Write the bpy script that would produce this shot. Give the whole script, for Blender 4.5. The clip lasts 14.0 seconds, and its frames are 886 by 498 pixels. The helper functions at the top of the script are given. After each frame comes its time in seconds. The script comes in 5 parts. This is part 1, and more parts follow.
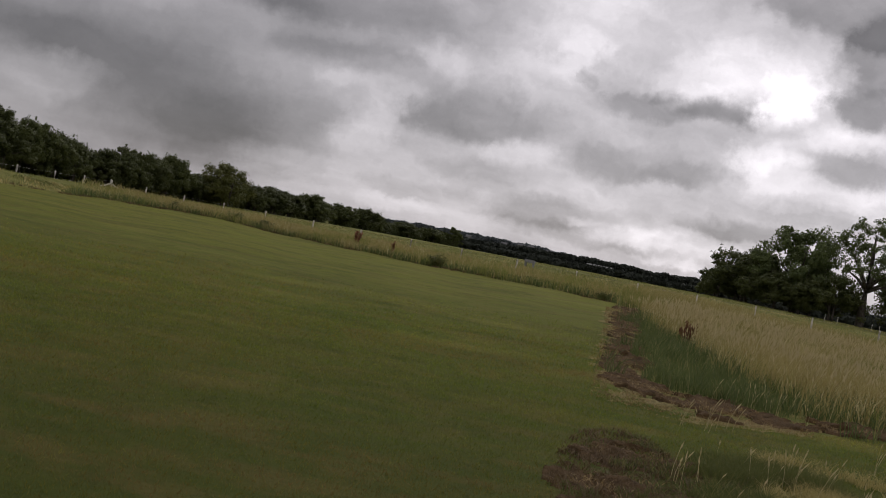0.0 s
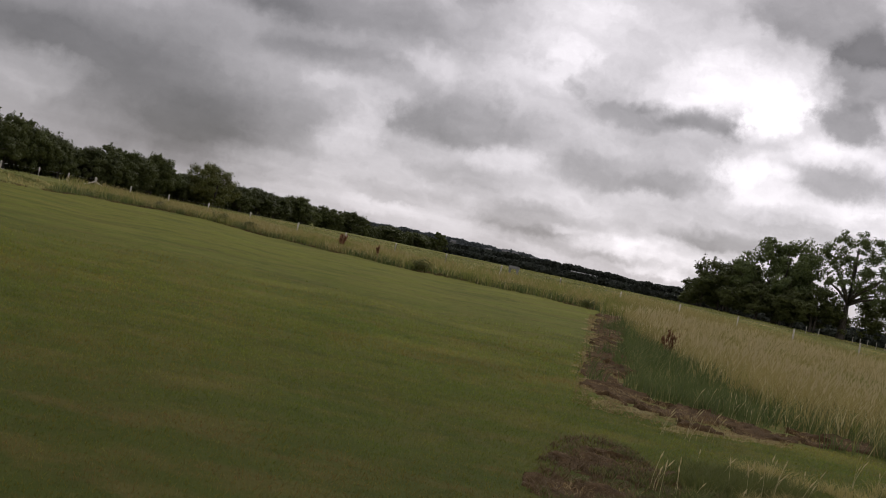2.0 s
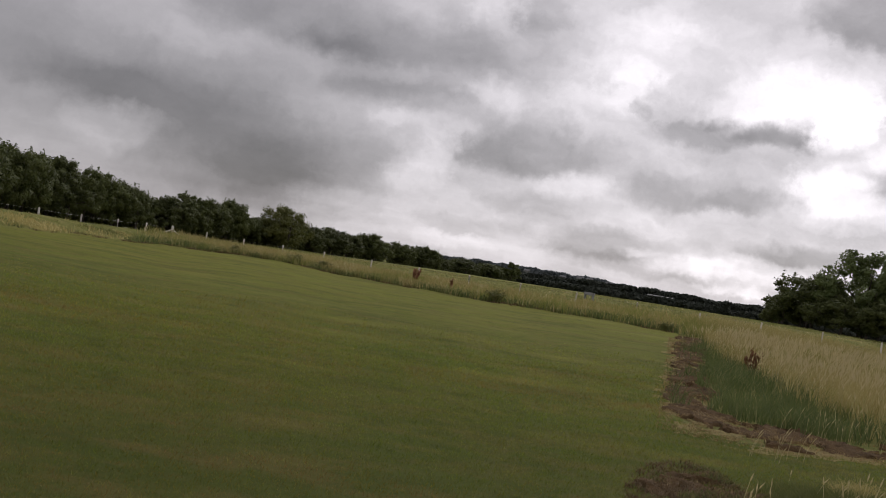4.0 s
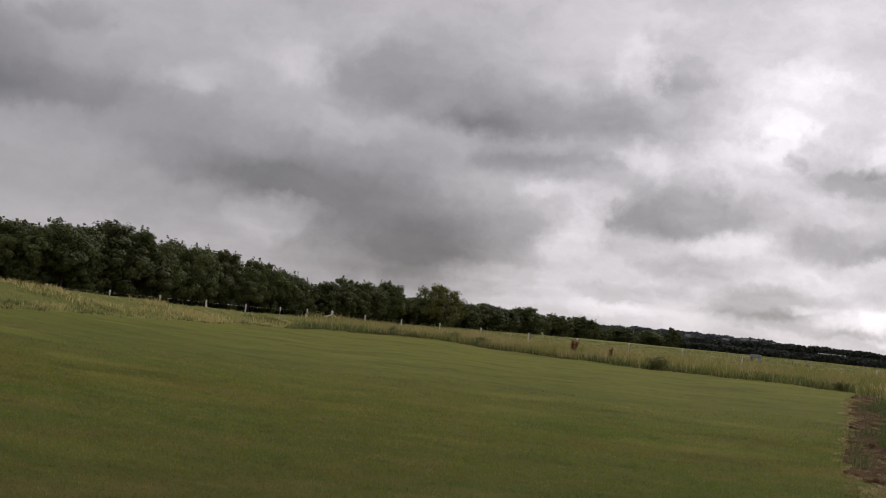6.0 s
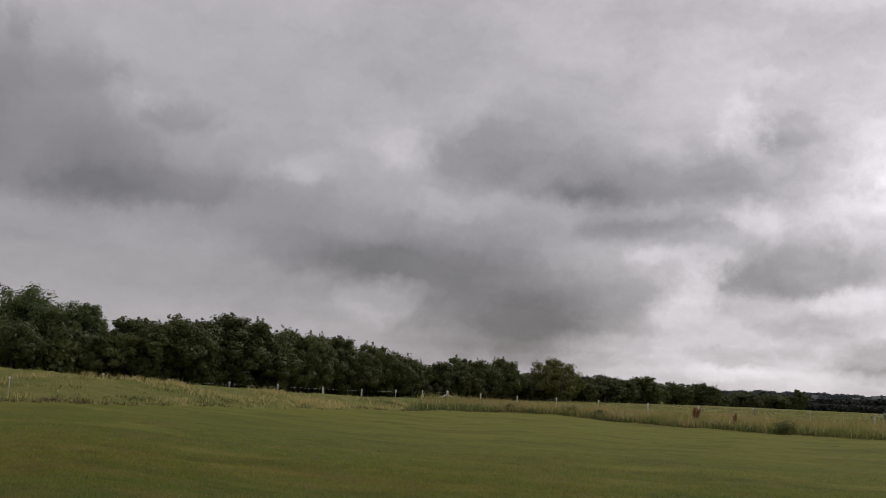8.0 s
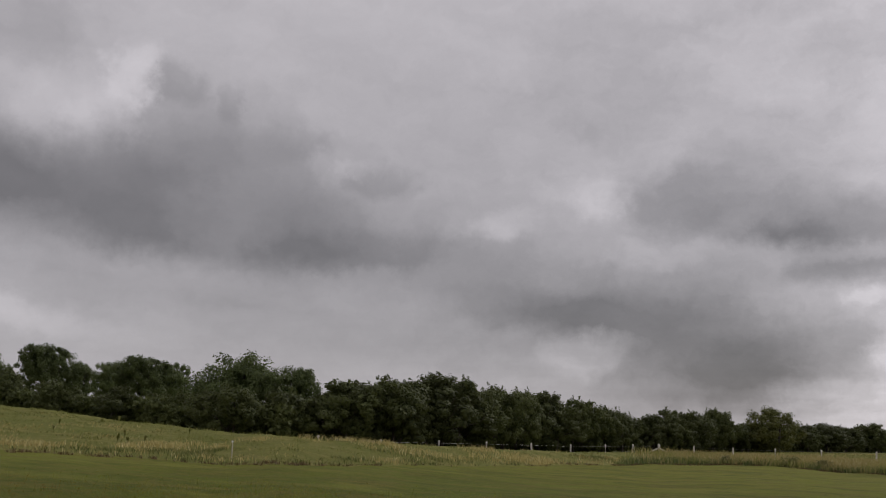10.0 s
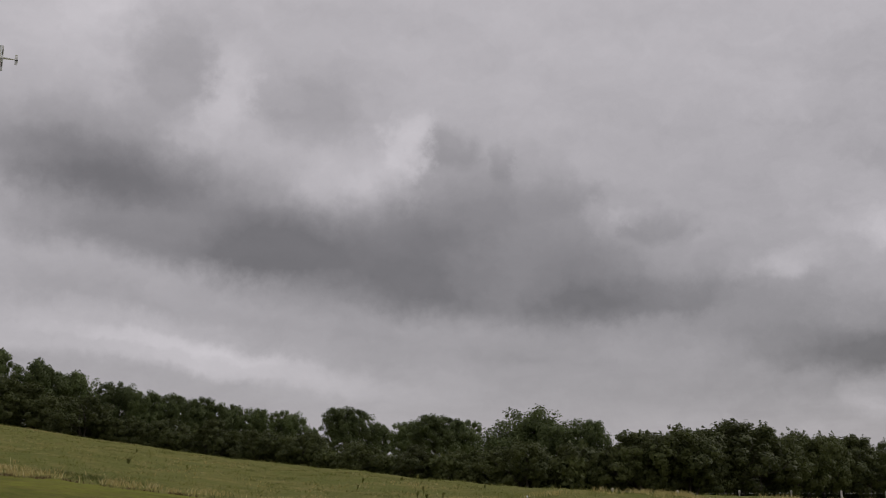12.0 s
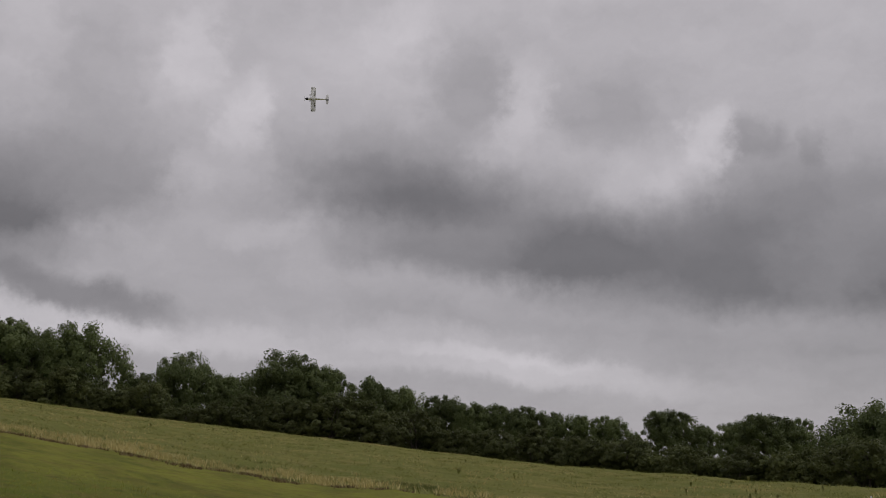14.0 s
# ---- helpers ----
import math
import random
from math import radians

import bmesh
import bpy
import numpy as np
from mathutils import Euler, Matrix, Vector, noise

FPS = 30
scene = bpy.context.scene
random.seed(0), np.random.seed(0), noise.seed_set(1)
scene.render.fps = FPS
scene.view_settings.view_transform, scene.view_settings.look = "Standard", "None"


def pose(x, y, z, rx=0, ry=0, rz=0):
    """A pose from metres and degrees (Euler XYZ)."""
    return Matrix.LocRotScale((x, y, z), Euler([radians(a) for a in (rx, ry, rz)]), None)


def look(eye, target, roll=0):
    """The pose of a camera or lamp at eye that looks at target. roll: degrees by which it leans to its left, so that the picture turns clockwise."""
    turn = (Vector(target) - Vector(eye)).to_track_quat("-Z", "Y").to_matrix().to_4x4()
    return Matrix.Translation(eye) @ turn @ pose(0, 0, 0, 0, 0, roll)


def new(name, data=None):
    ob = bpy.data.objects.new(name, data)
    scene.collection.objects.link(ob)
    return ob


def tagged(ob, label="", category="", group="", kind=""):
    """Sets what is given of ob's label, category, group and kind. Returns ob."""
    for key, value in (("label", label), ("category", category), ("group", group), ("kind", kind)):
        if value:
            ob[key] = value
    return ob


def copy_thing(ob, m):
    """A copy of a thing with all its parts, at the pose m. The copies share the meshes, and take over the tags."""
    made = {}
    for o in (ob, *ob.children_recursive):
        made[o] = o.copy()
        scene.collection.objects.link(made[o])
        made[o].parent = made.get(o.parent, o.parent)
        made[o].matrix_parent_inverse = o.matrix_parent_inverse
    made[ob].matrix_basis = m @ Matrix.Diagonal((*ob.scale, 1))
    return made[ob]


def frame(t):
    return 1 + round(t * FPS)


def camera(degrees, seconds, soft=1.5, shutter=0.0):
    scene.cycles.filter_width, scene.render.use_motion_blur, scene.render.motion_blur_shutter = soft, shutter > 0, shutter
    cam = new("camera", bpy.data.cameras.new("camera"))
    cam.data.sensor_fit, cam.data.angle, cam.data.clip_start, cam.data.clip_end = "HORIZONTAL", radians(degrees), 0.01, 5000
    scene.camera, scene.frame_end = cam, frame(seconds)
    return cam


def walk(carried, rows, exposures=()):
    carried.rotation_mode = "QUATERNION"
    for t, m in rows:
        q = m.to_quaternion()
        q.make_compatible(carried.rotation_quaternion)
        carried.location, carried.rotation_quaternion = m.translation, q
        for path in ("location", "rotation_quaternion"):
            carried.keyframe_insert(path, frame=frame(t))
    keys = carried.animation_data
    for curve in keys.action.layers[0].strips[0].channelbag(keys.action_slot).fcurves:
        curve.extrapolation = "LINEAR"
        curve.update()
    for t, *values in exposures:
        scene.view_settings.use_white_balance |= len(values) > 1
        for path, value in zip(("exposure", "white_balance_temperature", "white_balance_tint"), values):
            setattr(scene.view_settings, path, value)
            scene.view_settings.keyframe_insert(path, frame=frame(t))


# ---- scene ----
# ---- camera and its walk ----
EYE = (0.0, 0.0, 1.65)
cam = camera(44.0, 14.0, soft=0.9)
PATH = [
    (0.0, pose(*EYE, 89.57, -11.30, 0.16)),
    (0.5, pose(*EYE, 91.19, -11.75, 1.36)),
    (1.0, pose(*EYE, 91.67, -12.19, 0.04)),
    (1.5, pose(*EYE, 90.79, -12.50, -0.34)),
    (2.0, pose(*EYE, 89.99, -12.40, -0.66)),
    (4.5, pose(*EYE, 91.40, -8.58, 5.14)),
    (5.0, pose(*EYE, 92.11, -7.83, 7.23)),
    (5.5, pose(*EYE, 93.17, -6.86, 9.21)),
    (6.0, pose(*EYE, 93.61, -6.29, 11.47)),
    (6.5, pose(*EYE, 94.42, -5.53, 13.21)),
    (7.0, pose(*EYE, 95.20, -4.87, 14.58)),
    (9.5, pose(*EYE, 99.55, -1.77, 24.67)),
    (10.0, pose(*EYE, 99.49, -1.78, 28.21)),
    (10.5, pose(*EYE, 99.82, -1.36, 31.51)),
    (11.0, pose(*EYE, 100.75, -0.67, 35.19)),
    (11.5, pose(*EYE, 101.57, -0.33, 39.12)),
    (12.0, pose(*EYE, 101.90, -0.28, 43.19)),
    (12.5, pose(*EYE, 102.33, -0.25, 46.92)),
    (13.0, pose(*EYE, 102.58, -0.13, 50.25)),
    (13.5, pose(*EYE, 102.56, 0.35, 54.53)),
    (14.0, pose(*EYE, 102.30, 1.06, 59.74)),
]
walk(cam, PATH, exposures=[(0.0, 0.0), (1.5, 0.12), (2.0, 0.16), (4.5, 0.28), (5.5, 0.28), (7.0, 0.2), (9.5, 0.12), (12.5, 0.06), (14.0, 0.04)])

# ---- world: a heavy broken cloud layer over a pale sky, one weak veiled sun ----
SUN_AZ, SUN_EL = 18.0, 38.0
world = bpy.data.worlds.new("overcast_sky")
scene.world = world
world.use_nodes = True
WT = world.node_tree
WT.nodes.clear()


def wnode(kind, **props):
    n = WT.nodes.new(kind)
    for k, v in props.items():
        if k == "operation":
            n.operation = v
        elif k == "interpolation_type":
            n.interpolation_type = v
        elif k == "vector_type":
            n.vector_type = v
        elif k == "data_type":
            n.data_type = v
    return n


def wput(a, b):
    WT.links.new(a, b)


def wmath(op, a, b):
    n = wnode("ShaderNodeMath", operation=op)
    for i, v in enumerate((a, b)):
        if isinstance(v, (int, float)):
            n.inputs[i].default_value = v
        else:
            wput(v, n.inputs[i])
    return n.outputs[0]


wco = WT.nodes.new("ShaderNodeTexCoord")
direction = wco.outputs["Generated"]


def wnoise(vec, scale, detail, rough):
    n = WT.nodes.new("ShaderNodeTexNoise")
    n.inputs["Scale"].default_value = scale
    n.inputs["Detail"].default_value = detail
    n.inputs["Roughness"].default_value = rough
    wput(vec, n.inputs["Vector"])
    return n


def wvec(op, a, b):
    n = wnode("ShaderNodeVectorMath", operation=op)
    for i, v in enumerate((a, b)):
        if isinstance(v, tuple):
            n.inputs[i].default_value = v
        else:
            wput(v, n.inputs[i])
    return n.outputs[0]


# the cloud layer as a flat sheet overhead: the direction over its height
wsep = WT.nodes.new("ShaderNodeSeparateXYZ")
wput(direction, wsep.inputs[0])
lift = wmath("ADD", wmath("MAXIMUM", wsep.outputs[2], 0.0), 0.09)
wcomb = WT.nodes.new("ShaderNodeCombineXYZ")
wput(wmath("DIVIDE", wsep.outputs[0], lift), wcomb.inputs[0])
wput(wmath("DIVIDE", wsep.outputs[1], lift), wcomb.inputs[1])
sheet = wcomb.outputs[0]

swirl = wnoise(direction, 13.0, 5.0, 0.6)
swirl_small = wnoise(direction, 34.0, 5.0, 0.6)
swirl_fine = wnoise(direction, 95.0, 4.0, 0.6)
bent = wvec("ADD", direction, wvec("MULTIPLY", wvec("SUBTRACT", swirl.outputs["Color"], (0.5, 0.5, 0.5)), (0.056, 0.056, 0.034)))
bent = wvec("ADD", bent, wvec("MULTIPLY", wvec("SUBTRACT", swirl_small.outputs["Color"], (0.5, 0.5, 0.5)), (0.044, 0.044, 0.018)))
bent = wvec("ADD", bent, wvec("MULTIPLY", wvec("SUBTRACT", swirl_fine.outputs["Color"], (0.5, 0.5, 0.5)), (0.018, 0.018, 0.006)))
cover_total = [None]
field_now = [bent]
count = [0]


def cloud(az, el, w, up, down, amount, tilt=0.0, edge=0.28):
    """One lighter or darker cloud mass: bearing, height, half width, and how far it reaches up and down, in degrees; edge 0 soft, 1 crisp."""
    a, e = radians(az), radians(el)
    d = Vector((math.sin(a) * math.cos(e), math.cos(a) * math.cos(e), math.sin(e)))
    turn = Euler((0, 0, -a)).to_matrix() @ Euler((e, 0, 0)).to_matrix() @ Euler((0, radians(tilt), 0)).to_matrix()
    m = wnode("ShaderNodeMapping", vector_type="TEXTURE")
    m.inputs["Location"].default_value = d
    m.inputs["Rotation"].default_value = turn.to_euler("XYZ")
    m.inputs["Scale"].default_value = (radians(w) * 1.35, 0.6, radians(up) * 1.6)
    # every few clouds wait for the sum so far, which keeps the shader's stack small
    count[0] += 1
    if count[0] % 10 == 0:
        n = wnode("ShaderNodeVectorMath", operation="MULTIPLY_ADD")
        wput(cover_total[0], n.inputs[0])
        n.inputs[1].default_value = (1e-7, 1e-7, 1e-7)
        wput(bent, n.inputs[2])
        field_now[0] = n.outputs[0]
    wput(field_now[0], m.inputs["Vector"])
    folded = wvec("MAXIMUM", m.outputs[0], wvec("MULTIPLY", m.outputs[0], (-1.0, -1.0, -1.25 * up / down)))
    ln = wnode("ShaderNodeVectorMath", operation="LENGTH")
    wput(folded, ln.inputs[0])
    mr = wnode("ShaderNodeMapRange", interpolation_type="SMOOTHSTEP")
    mr.inputs["From Min"].default_value = 1.0
    mr.inputs["From Max"].default_value = edge
    mr.inputs["To Min"].default_value = 0.0
    mr.inputs["To Max"].default_value = amount
    wput(ln.outputs["Value"], mr.inputs["Value"])
    cover_total[0] = mr.outputs[0] if cover_total[0] is None else wmath("ADD", cover_total[0], mr.outputs[0])


# the long dark bank
cloud(-56.7, 12.0, 9.2, 3.54, 1.83, -0.160, 6)
cloud(-48.7, 10.1, 7.7, 3.54, 1.77, -0.130, 4)
cloud(-40.4, 9.9, 7.4, 5.61, 2.21, -0.125, 4)
cloud(-31.6, 9.4, 8.6, 2.66, 1.77, -0.075, 5)
cloud(-62.5, 15.1, 6.8, 2.66, 1.77, -0.110, -2)
cloud(-58.1, 20.3, 2.4, 3.25, 3.25, -0.085, -20)
cloud(-50.8, 18.8, 3.2, 2.07, 1.77, -0.060, 18)
cloud(-42.2, 13.7, 4.4, 3.54, 2.36, -0.060, 0)
cloud(-43.1, 16.9, 1.7, 0.94, 0.89, -0.070, -0)
cloud(-40.0, 16.3, 0.7, 1.03, 1.24, -0.050, 1)
cloud(-32.0, 12.8, 1.9, 0.83, 0.77, -0.070, 2)
cloud(-36.7, 14.5, 1.8, 1.18, 1.18, -0.040, 1)
cloud(-24.2, 6.4, 6.5, 1.33, 1.18, -0.050, 6)
cloud(-56.0, 8.6, 10.6, 1.00, 0.77, -0.030, 6)
# pale gaps and streaks round the bank
cloud(-45.2, 16.9, 1.4, 1.77, 1.62, 0.110, -1)
cloud(-46.4, 15.0, 1.8, 1.33, 1.48, 0.050, -1)
cloud(-54.9, 19.6, 1.6, 2.21, 1.77, 0.080, 16)
cloud(-56.6, 17.4, 1.8, 1.48, 1.18, 0.050, -4)
cloud(-64.9, 20.1, 5.3, 3.25, 2.66, 0.035, -8)
cloud(-49.2, 15.1, 3.2, 1.18, 1.18, 0.040, -2)
cloud(-61.9, 6.8, 11.8, 1.36, 1.18, 0.075, 6)
cloud(-53.8, 5.5, 9.4, 0.83, 0.71, 0.060, 8)
cloud(-57.8, 6.7, 7.1, 0.44, 0.35, 0.050, 7)
cloud(-35.4, 6.5, 8.9, 0.74, 0.59, 0.020, 4)
cloud(-25.6, 10.3, 1.8, 0.59, 0.59, 0.030, 3)
cloud(-34.9, 13.6, 1.2, 0.89, 1.77, 0.040, 2)
# further round
cloud(-78.7, 14.8, 6.2, 3.54, 1.92, -0.130, -8)
cloud(-81.5, 12.1, 4.1, 1.77, 1.62, -0.090, -4)
cloud(-77.8, 21.0, 2.5, 3.25, 2.81, -0.050, -5)
cloud(-78.4, 9.7, 6.2, 1.00, 0.89, -0.150, 12)
cloud(-65.1, 17.5, 5.0, 2.21, 1.77, -0.055, -0)
cloud(-63.5, 15.5, 3.8, 1.33, 1.18, -0.050, 0)
cloud(-85.2, 13.2, 5.9, 3.54, 2.36, -0.100, -5)
cloud(-72.9, 21.7, 1.6, 2.36, 2.36, 0.070, -4)
cloud(-70.4, 18.8, 1.6, 2.36, 1.77, 0.090, 28)
cloud(-72.8, 15.6, 1.5, 1.18, 1.18, 0.050, -2)
cloud(-61.9, 22.9, 3.5, 2.36, 2.21, 0.050, 0)
cloud(-69.5, 12.8, 2.4, 0.74, 0.65, 0.040, -1)
cloud(-66.6, 13.5, 1.5, 0.59, 0.59, 0.030, -0)
cloud(-81.1, 21.8, 1.8, 2.36, 2.07, 0.030, -7)
cloud(-80.0, 8.2, 7.1, 0.94, 0.83, 0.100, 8)
cloud(-72.8, 7.7, 7.7, 0.89, 0.71, 0.050, 8)
# grey sheet over the hedge
cloud(-13.1, 11.7, 6.2, 2.36, 1.77, -0.065, 7)
cloud(-10.6, 9.9, 4.1, 0.89, 0.59, -0.020, 4)
cloud(-8.3, 8.4, 3.5, 0.53, 0.47, -0.030, -3)
cloud(-20.7, 17.5, 4.4, 3.54, 2.95, -0.025, 1)
cloud(-14.6, 4.0, 7.4, 2.21, 1.48, -0.050, 3)
cloud(-23.5, 6.6, 5.9, 0.74, 0.65, -0.030, 9)
cloud(-49.6, 18.7, 2.7, 1.77, 1.77, -0.030, -9)
cloud(-41.7, 7.1, 12.4, 1.48, 1.48, -0.040, -0)
cloud(-16.8, 13.7, 1.6, 0.83, 0.83, 0.050, -19)
cloud(-22.1, 11.7, 3.0, 1.77, 1.48, 0.035, -0)
cloud(-18.3, 9.3, 3.0, 0.83, 0.83, 0.040, -0)
cloud(-20.8, 4.2, 2.7, 1.24, 1.06, 0.055, -1)
cloud(-7.0, 6.8, 1.8, 1.18, 1.12, 0.070, 1)
cloud(-9.1, 18.7, 5.9, 3.25, 2.36, 0.030, 5)
cloud(-33.6, 13.4, 1.2, 0.41, 0.41, 0.050, -3)
cloud(-8.2, 2.6, 5.0, 0.53, 0.38, 0.070, -1)
cloud(-26.6, 10.2, 1.8, 1.18, 0.89, 0.025, -1)
# the sheet breaking up
cloud(-8.5, 10.7, 5.9, 1.77, 1.18, -0.100, -1)
cloud(-5.9, 8.2, 4.7, 0.89, 0.71, -0.070, -1, 0.42)
cloud(-12.5, 2.3, 6.2, 1.33, 0.94, -0.060, 0)
cloud(-16.4, 12.2, 3.2, 1.77, 1.77, -0.050, 5, 0.42)
cloud(-0.3, 13.5, 1.4, 0.97, 1.12, -0.100, -1, 0.42)
cloud(-29.3, 6.4, 14.2, 3.25, 3.25, -0.060, -4)
cloud(-13.1, 5.7, 7.7, 2.36, 2.07, -0.030, -2)
cloud(-33.7, 8.9, 5.6, 1.06, 0.94, -0.040, -5, 0.42)
cloud(-20.0, 12.1, 1.9, 1.12, 1.12, 0.060, -6)
cloud(-25.4, 10.7, 1.8, 0.83, 0.83, 0.050, -7)
cloud(-4.8, 5.0, 1.2, 2.51, 2.07, 0.090, 26)
cloud(-2.8, 13.9, 1.5, 1.77, 1.77, 0.090, -2)
cloud(-2.2, 9.2, 2.4, 0.83, 0.71, 0.100, 2)
cloud(-6.4, 7.1, 2.1, 0.53, 0.47, 0.080, -4)
cloud(-28.5, 7.1, 4.4, 1.18, 0.89, 0.030, -2)
cloud(-8.4, 1.9, 4.7, 0.41, 0.35, 0.060, -1)
cloud(-4.0, 1.4, 4.1, 0.35, 0.32, 0.080, -2)
# the heap clouds before the bright gap
cloud(0.2, 6.4, 4.1, 1.77, 1.06, -0.200, -3, 0.42)
cloud(-14.9, 5.9, 12.4, 3.54, 3.54, -0.050, -3)
cloud(1.8, 3.9, 3.4, 0.77, 0.59, -0.110, -2, 0.42)
cloud(-2.4, 2.2, 2.7, 0.47, 0.35, -0.080, -3, 0.42)
cloud(10.1, 8.9, 3.7, 0.71, 0.71, -0.200, -6, 0.42)
cloud(9.7, 9.5, 1.0, 0.41, 0.41, -0.140, -11, 0.42)
cloud(12.5, 9.2, 2.1, 0.77, 0.65, -0.140, 5, 0.42)
cloud(14.9, 8.8, 1.6, 0.59, 0.53, -0.140, 10, 0.42)
cloud(9.2, 5.7, 4.4, 1.00, 0.83, -0.170, -5, 0.42)
cloud(12.0, 5.6, 2.7, 0.65, 0.59, -0.100, -3, 0.42)
cloud(5.2, 2.3, 3.5, 0.77, 0.59, -0.170, -3, 0.42)
cloud(7.7, 1.6, 4.4, 0.53, 0.41, -0.120, -0, 0.42)
cloud(17.5, 14.6, 4.1, 2.66, 1.36, -0.280, 12, 0.42)
cloud(20.0, 12.3, 2.4, 2.07, 1.48, -0.280, 22, 0.42)
cloud(19.3, 10.1, 1.8, 0.94, 0.83, -0.300, 11, 0.42)
cloud(19.3, 7.3, 2.2, 1.00, 0.77, -0.200, -0, 0.42)
cloud(14.9, 3.3, 3.0, 0.65, 0.41, -0.200, -6, 0.42)
cloud(-5.8, 9.6, 7.1, 1.92, 1.48, -0.100, -3)
cloud(-2.1, 11.6, 3.2, 1.48, 1.18, -0.080, -3, 0.42)
cloud(-16.1, 3.3, 7.7, 2.95, 2.51, -0.075, -1)
cloud(-11.0, 3.4, 4.4, 1.77, 1.33, -0.050, -5, 0.42)
cloud(-19.2, 6.5, 5.9, 1.48, 1.18, -0.040, -5)
cloud(5.8, 9.5, 0.6, 0.47, 0.47, -0.120, -11, 0.42)
cloud(19.7, 5.4, 3.2, 0.47, 0.35, -0.160, -3, 0.42)
# the bright gap under the veiled sun
cloud(12.1, 10.8, 3.5, 1.48, 1.24, 0.420, -15)
cloud(15.7, 10.2, 1.5, 1.77, 1.77, 0.450, 30)
cloud(15.2, 7.2, 1.5, 1.12, 1.18, 0.220, -11)
cloud(6.8, 12.3, 4.4, 2.07, 1.77, 0.170, -11)
cloud(19.1, 8.4, 2.7, 0.77, 0.65, 0.280, -5)
cloud(17.5, 5.5, 3.5, 0.71, 0.59, 0.260, -3)
cloud(4.9, 10.2, 1.2, 1.77, 1.48, 0.140, 48)
cloud(2.2, 9.6, 1.5, 1.48, 1.48, 0.090, -12)
cloud(-5.5, 5.4, 1.1, 1.92, 1.77, 0.100, 47)
cloud(-20.8, 4.1, 2.7, 1.18, 1.06, 0.060, -9)
cloud(3.0, 5.2, 1.8, 0.89, 0.83, 0.070, -12)
cloud(6.9, 3.7, 5.0, 0.53, 0.38, 0.070, -2)
cloud(11.2, 2.0, 4.4, 0.65, 0.53, 0.260, -0)
cloud(12.5, 1.1, 3.2, 0.35, 0.30, 0.260, 2)
cloud(2.5, 2.3, 3.8, 0.35, 0.30, 0.050, -0)
cloud(-5.4, 2.2, 4.4, 0.35, 0.32, 0.030, -1)
cloud(-2.0, 8.6, 1.8, 1.18, 1.06, 0.050, -13)
cloud(15.9, 6.5, 2.4, 0.89, 0.89, 0.200, -11)
cloud(21.3, 5.6, 2.4, 0.89, 0.83, 0.300, -6)
cloud(6.9, 2.4, 1.2, 0.30, 0.27, 0.100, -12)

def wrange(v, a, b, c, d):
    n = wnode("ShaderNodeMapRange", interpolation_type="SMOOTHSTEP")
    for k, q in (("From Min", a), ("From Max", b), ("To Min", c), ("To Max", d)):
        n.inputs[k].default_value = q
    wput(v, n.inputs["Value"])
    return n.outputs[0]


squeezed = wvec("MULTIPLY", bent, (1.0, 1.0, 2.3))
billow = wnoise(squeezed, 5.2, 9.0, 0.56)
puffs = wnoise(squeezed, 10.0, 5.0, 0.5)
streak = wnoise(sheet, 0.55, 6.0, 0.55)
crisp = wnode("ShaderNodeMapRange", interpolation_type="SMOOTHSTEP")
crisp.inputs["From Min"].default_value, crisp.inputs["From Max"].default_value = 0.36, 0.64
wput(billow.outputs["Fac"], crisp.inputs["Value"])
shade = wmath("ADD", wmath("MULTIPLY", wmath("SUBTRACT", crisp.outputs[0], 0.5), 0.11), wmath("MULTIPLY", wmath("SUBTRACT", streak.outputs["Fac"], 0.5), wrange(wsep.outputs[2], 0.04, 0.16, 0.55, 0.22)))
shade = wmath("ADD", shade, wmath("MULTIPLY", wmath("SUBTRACT", puffs.outputs["Fac"], 0.5), 0.16))
high = wmath("MULTIPLY", wmath("MINIMUM", wmath("MAXIMUM", wmath("SUBTRACT", wsep.outputs[2], 0.10), 0.0), 0.35), 0.25)
toward = wnode("ShaderNodeVectorMath", operation="DOT_PRODUCT")
wput(direction, toward.inputs[0])
toward.inputs[1].default_value = (math.sin(radians(SUN_AZ)), math.cos(radians(SUN_AZ)), 0.0)


lumps = wmath("MULTIPLY", wmath("SUBTRACT", wrange(puffs.outputs["Fac"], 0.38, 0.62, 0.0, 1.0), 0.5), wrange(toward.outputs["Value"], 0.80, 0.99, 0.03, 0.12))
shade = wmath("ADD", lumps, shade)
wisps = wnoise(wvec("MULTIPLY", bent, (1.0, 1.0, 1.8)), 24.0, 8.0, 0.62)
shade = wmath("ADD", shade, wmath("MULTIPLY", wmath("SUBTRACT", wisps.outputs["Fac"], 0.5), 0.32))
shade = wmath("MULTIPLY", shade, wrange(toward.outputs["Value"], 0.55, 0.98, 0.62, 1.25))
glow = wrange(toward.outputs["Value"], 0.82, 1.0, 0.0, 0.21)
bright = wmath("ADD", wmath("ADD", cover_total[0], 0.368), wmath("ADD", high, glow))
bright = wmath("MULTIPLY", wmath("MAXIMUM", bright, 0.16), wmath("ADD", shade, 1.0))
bright = wmath("MINIMUM", wmath("MAXIMUM", bright, 0.10), 1.10)
grey = WT.nodes.new("ShaderNodeCombineXYZ")
wput(wmath("MULTIPLY", bright, 1.0), grey.inputs[0])
wput(wmath("MULTIPLY", bright, 0.950), grey.inputs[1])
wput(wmath("MULTIPLY", bright, 1.0), grey.inputs[2])
nishita = WT.nodes.new("ShaderNodeTexSky")
nishita.sky_type = "NISHITA"
nishita.sun_disc = False
